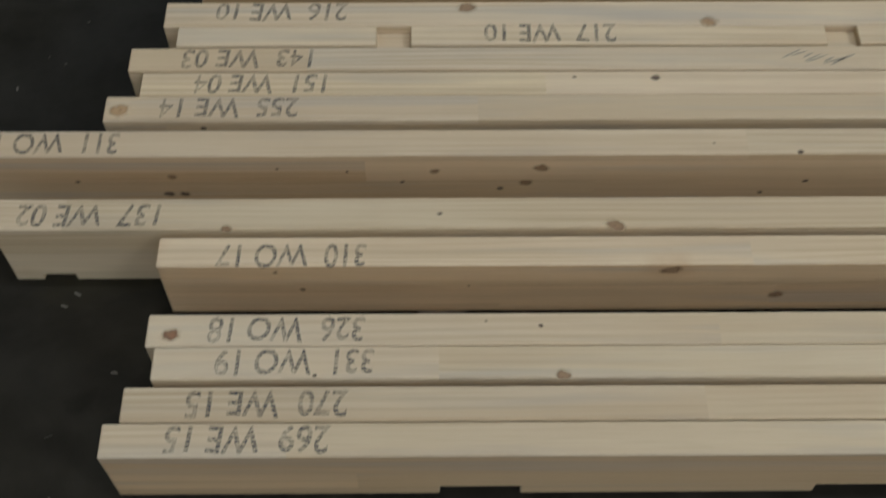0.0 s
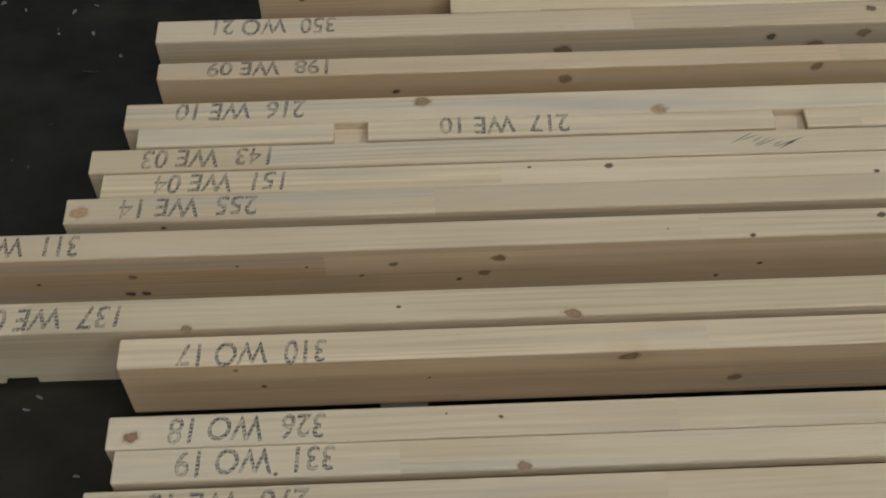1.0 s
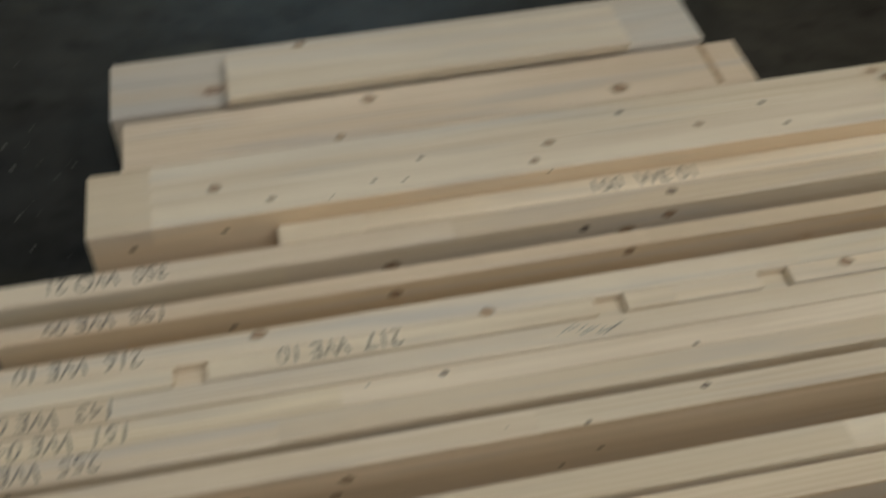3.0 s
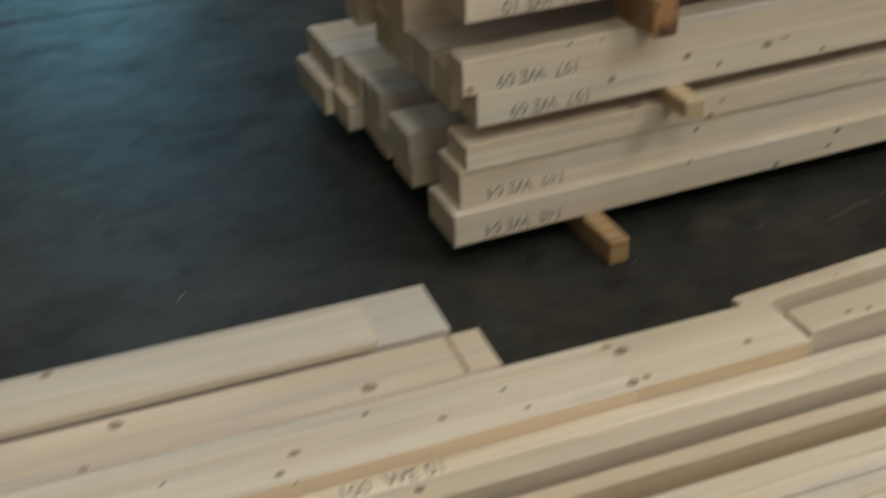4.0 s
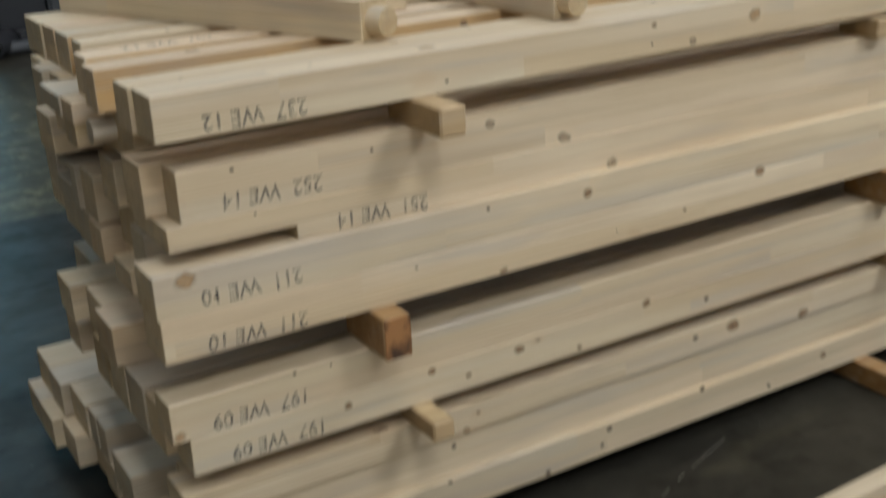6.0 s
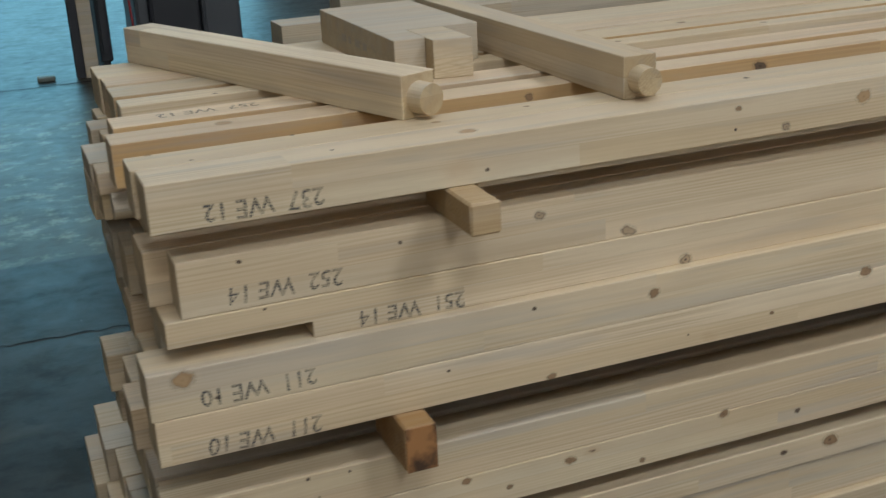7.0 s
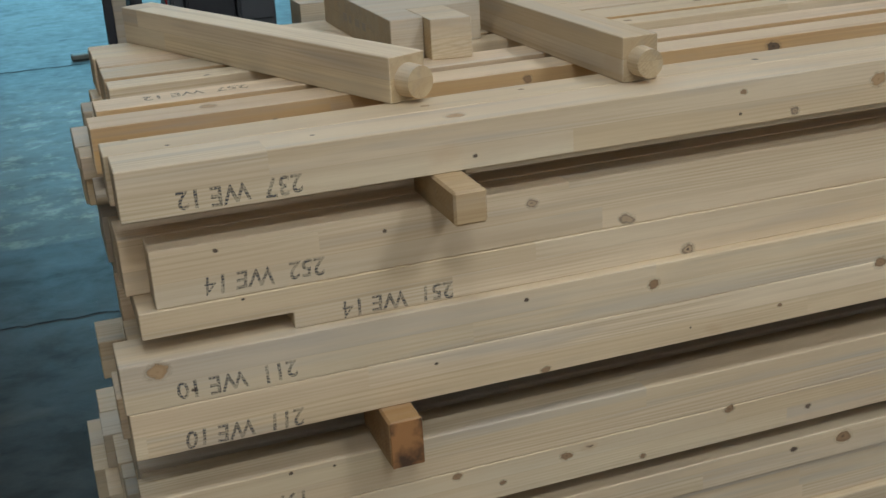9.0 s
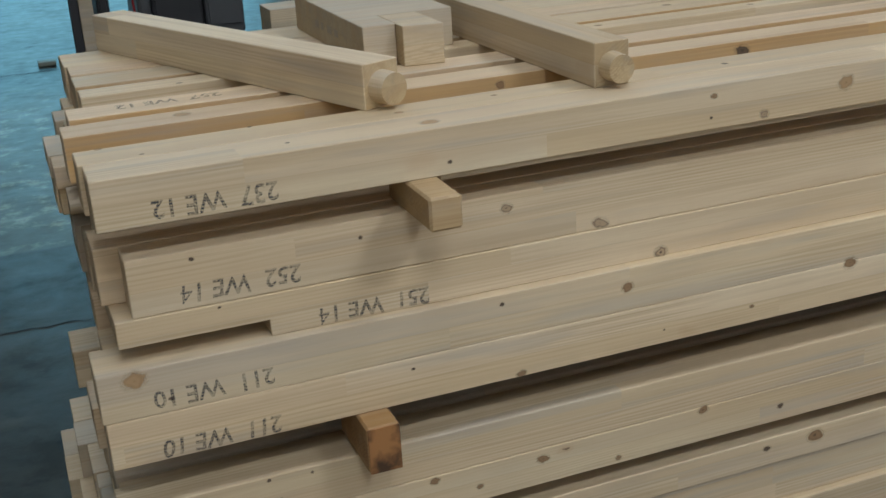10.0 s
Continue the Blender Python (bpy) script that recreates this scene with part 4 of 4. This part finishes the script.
knots(TIMBER["311"], "side", (0.763, 0.1097, 0.0084, "b"), (0.631, 0.1035, 0.0049, "b"), (0.746, 0.0785, 0.0064, "b"), (0.714, 0.0664, 0.0036, "d"), (0.59, 0.0809, 0.0028, "d"), (0.436, 0.1097, 0.0021, "d"), (0.522, 0.1031, 0.0021, "d"), (0.303, 0.0939, 0.0056, "b"), (0.293, 0.057, 0.0057, "d"), (0.313, 0.0569, 0.0058, "d"), (0.183, 0.0838, 0.0028, "d"), (1.047, 0.0551, 0.0036, "d"), (1.099, 0.0796, 0.0036, "d"))
knots(TIMBER["137"], "top", (0.528, 0.0203, 0.0027, "d"), (0.734, 0.0024, 0.0093, "b"), (0.278, 0.0001, 0.006, "b"))
knots(TIMBER["310"], "side", (0.137, 0.1166, 0.0033, "b"), (0.165, 0.0773, 0.0034, "d"), (0.734, 0.0597, 0.0089, "b"), (0.745, 0.0192, 0.0084, "d"), (0.363, 0.0847, 0.002, "d"))
knots(TIMBER["326"], "top", (0.028, 0.0142, 0.0081, "r"), (0.378, 0.0294, 0.0013, "d"), (0.439, 0.0233, 0.0025, "d"))
knots(TIMBER["331"], "top", (0.45, 0.0028, 0.0074, "b"), (0.179, 0.0037, 0.0025, "d"), (0.522, -0.0003, 0.0037, "p"))
knots(TIMBER["350"], "side", (0.584, 0.0927, 0.011, "b"), (0.886, 0.1074, 0.0077, "d"), (0.954, 0.0886, 0.013, "b"), (1.021, 0.1104, 0.0104, "b"))
knots(TIMBER["350"], "top", (1.033, 0.0275, 0.0075, "d"))
knots(TIMBER["198"], "side", (0.57, 0.1091, 0.0098, "b"), (0.331, 0.0942, 0.0049, "d"), (0.924, 0.1197, 0.0092, "b"))
knots(TIMBER["217"], "top", (1.234, 0.0221, 0.0108, "b"))
knots(TIMBER["001"], "top", (0.195, 0.0701, 0.0103, "b"), (0.279, 0.0265, 0.0059, "b"), (0.287, -0.003, 0.0067, "b"), (0.439, 0.0329, 0.0034, "d"), (0.726, 0.0613, 0.0086, "b"), (0.973, 0.0527, 0.0074, "b"), (0.858, 0.1105, 0.0056, "d"), (1.093, 0.0835, 0.0047, "d"), (1.113, 0.0248, 0.0046, "d"), (1.325, 0.1029, 0.0115, "b"), (1.302, 0.0165, 0.0102, "b"), (1.283, -0.0435, 0.0036, "d"), (0.44, 0.0325, 0.0035, "d"), (0.519, 0.0697, 0.0045, "d"), (1.542, 0.0422, 0.0078, "b"), (1.33, 0.0211, 0.0075, "b"))
knots(TIMBER["001"], "side", (0.487, 0.178, 0.0034, "d"), (0.371, 0.1664, 0.0025, "d"), (0.693, 0.1768, 0.0085, "b"), (0.712, 0.1552, 0.0026, "d"), (0.064, 0.1242, 0.005, "d"), (0.204, 0.1339, 0.0042, "d"))
knots(TIMBER["A2"], "top", (0.421, 0.098, 0.0135, "b"), (0.850, 0.029, 0.0135, "b"), (0.359, 0.0066, 0.0086, "p"))
knots(TIMBER["A0"], "top", (0.343, 0.146, 0.0095, "b"))
knots(TIMBER["R2"], "top", (0.318, 0.041, 0.006, "d"), (0.3, 0.044, 0.006, "b"), (0.142, 0.013, 0.006, "d"), (0.102, 0.021, 0.005, "d"), (0.23, 0.03, 0.005, "d"))
knots(lath, "top", (0.47, 0.018, 0.008, "d"), (0.22, 0.01, 0.003, "d"))
knots(TIMBER["237"], "front", (1.142, 0.0125, 0.0094, "o"), (1.033, 0.0216, 0.0034, "d"), (1.038, 0.0591, 0.0067, "b"), (0.55, 0.021, 0.0038, "d"), (1.314, 0.0459, 0.0147, "p"))
knots(TIMBER["237"], "top", (0.534, 0.0411, 0.0155, "p"), (0.303, 0.046, 0.0036, "d"), (0.088, 0.1092, 0.0055, "d"))
knots(TOP_ROW[0], "top", (0.280, 0.080, 0.004, "d"), (0.098, 0.012, 0.004, "d"), (0.040, 0.079, 0.006, "p"), (0.52, 0.03, 0.007, "p"), (0.70, 0.05, 0.005, "b"), (1.15, 0.03, 0.006, "d"))
knots(TOP_ROW[1], "front", (1.302, 0.059, 0.014, "d"), (0.777, 0.062, 0.009, "b"), (0.35, 0.03, 0.007, "b"), (1.62, 0.04, 0.009, "b"))
knots(TOP_ROW[1], "top", (0.202, 0.048, 0.014, "p"), (0.93, 0.03, 0.008, "p"))
knots(TOP_ROW[2], "front", (1.40, 0.055, 0.007, "d"), (1.23, 0.058, 0.008, "b"), (0.95, 0.05, 0.007, "b"))
knots(TOP_ROW[3], "top", (0.186, 0.012, 0.005, "d"), (1.10, 0.03, 0.008, "b"), (1.50, 0.04, 0.007, "b"))
knots(TOP_ROW[4], "top", (1.35, 0.06, 0.009, "b"), (0.95, 0.04, 0.007, "b"), (1.9, 0.05, 0.007, "d"))
knots(TIMBER["252"], "front", (0.622, 0.068, 0.0092, "o"), (0.367, 0.0641, 0.0038, "d"), (0.099, 0.0792, 0.0043, "d"), (0.797, 0.0103, 0.0121, "o"), (0.915, -0.065, 0.0128, "o"))
knots(TIMBER["251"], "front", (0.864, -0.0368, 0.0103, "b"), (0.624, -0.0187, 0.0042, "d"), (1.344, -0.0849, 0.012, "b"), (0.159, 0.0663, 0.0026, "d"))
knots(TIMBER["211b"], "front", (0.056, 0.0646, 0.0161, "p"), (0.107, 0.0218, 0.0043, "d"), (0.501, -0.0202, 0.003, "d"), (0.981, -0.0543, 0.0024, "d"), (1.167, -0.0475, 0.005, "b"))
knots(TIMBER["211a"], "front", (0.693, 0.0056, 0.0076, "b"))
knots(TIMBER["197b"], "front", (0.739, -0.0214, 0.0104, "b"), (0.614, -0.0438, 0.0067, "b"), (0.529, -0.0098, 0.0097, "b"), (0.894, -0.0608, 0.0061, "b"), (1.077, -0.0057, 0.0102, "b"), (1.253, -0.0411, 0.0067, "d"), (0.315, 0.0669, 0.003, "d"), (0.241, 0.071, 0.0038, "d"), (0.014, 0.0123, 0.0108, "p"))
knots(TIMBER["197a"], "front", (0.136, -0.0146, 0.0104, "d"), (0.313, 0.0462, 0.0082, "b"))
knots(TIMBER["150"], "front", (1.343, 0.0399, 0.0157, "b"), (1.227, 0.0397, 0.0076, "d"), (0.991, 0.0743, 0.0105, "b"), (0.85, 0.0756, 0.0133, "b"), (0.603, 0.0032, 0.0078, "b"), (0.573, -0.0269, 0.0062, "d"), (1.576, 0.0093, 0.0127, "b"))
knots(TIMBER["149"], "front", (0.982, -0.0166, 0.0072, "d"), (1.256, -0.0008, 0.0078, "d"), (0.565, -0.0047, 0.0047, "d"), (1.66, -0.0296, 0.0111, "b"))
knots(TIMBER["148"], "front", (0.983, 0.0271, 0.0054, "d"), (0.834, 0.0088, 0.0069, "d"), (1.497, 0.0199, 0.0063, "d"))


# grey rubbed smudge across two timbers of the low bundle
SMUDGE = plain("pencil_smudge", (0.30, 0.275, 0.22), 0.8)


def smudge():
    ob = TIMBER["143"]
    bm = bmesh.new()
    rnd = random.Random(5)
    for i in range(9):
        cx, cy, a, ln = 0.86 + 0.009 * i + rnd.uniform(-0.004, 0.004), 0.024 - 0.0012 * i + rnd.uniform(-0.004, 0.004), 0.45 + rnd.uniform(-0.1, 0.1), rnd.uniform(0.008, 0.02)
        c, sn = math.cos(a), math.sin(a)
        pts = ((-ln, 0), (-ln * 0.4, -0.0011), (ln * 0.5, -0.0009), (ln, 0), (ln * 0.5, 0.0009), (-ln * 0.4, 0.0011))
        bm.faces.new([bm.verts.new((cx + c * u - sn * v, min(0.038, max(0.001, cy + sn * u + c * v)), T + 0.0006)) for u, v in pts])
    part("smudge", bm, SMUDGE, ob, "grey rubbed pencil smudge")


smudge()
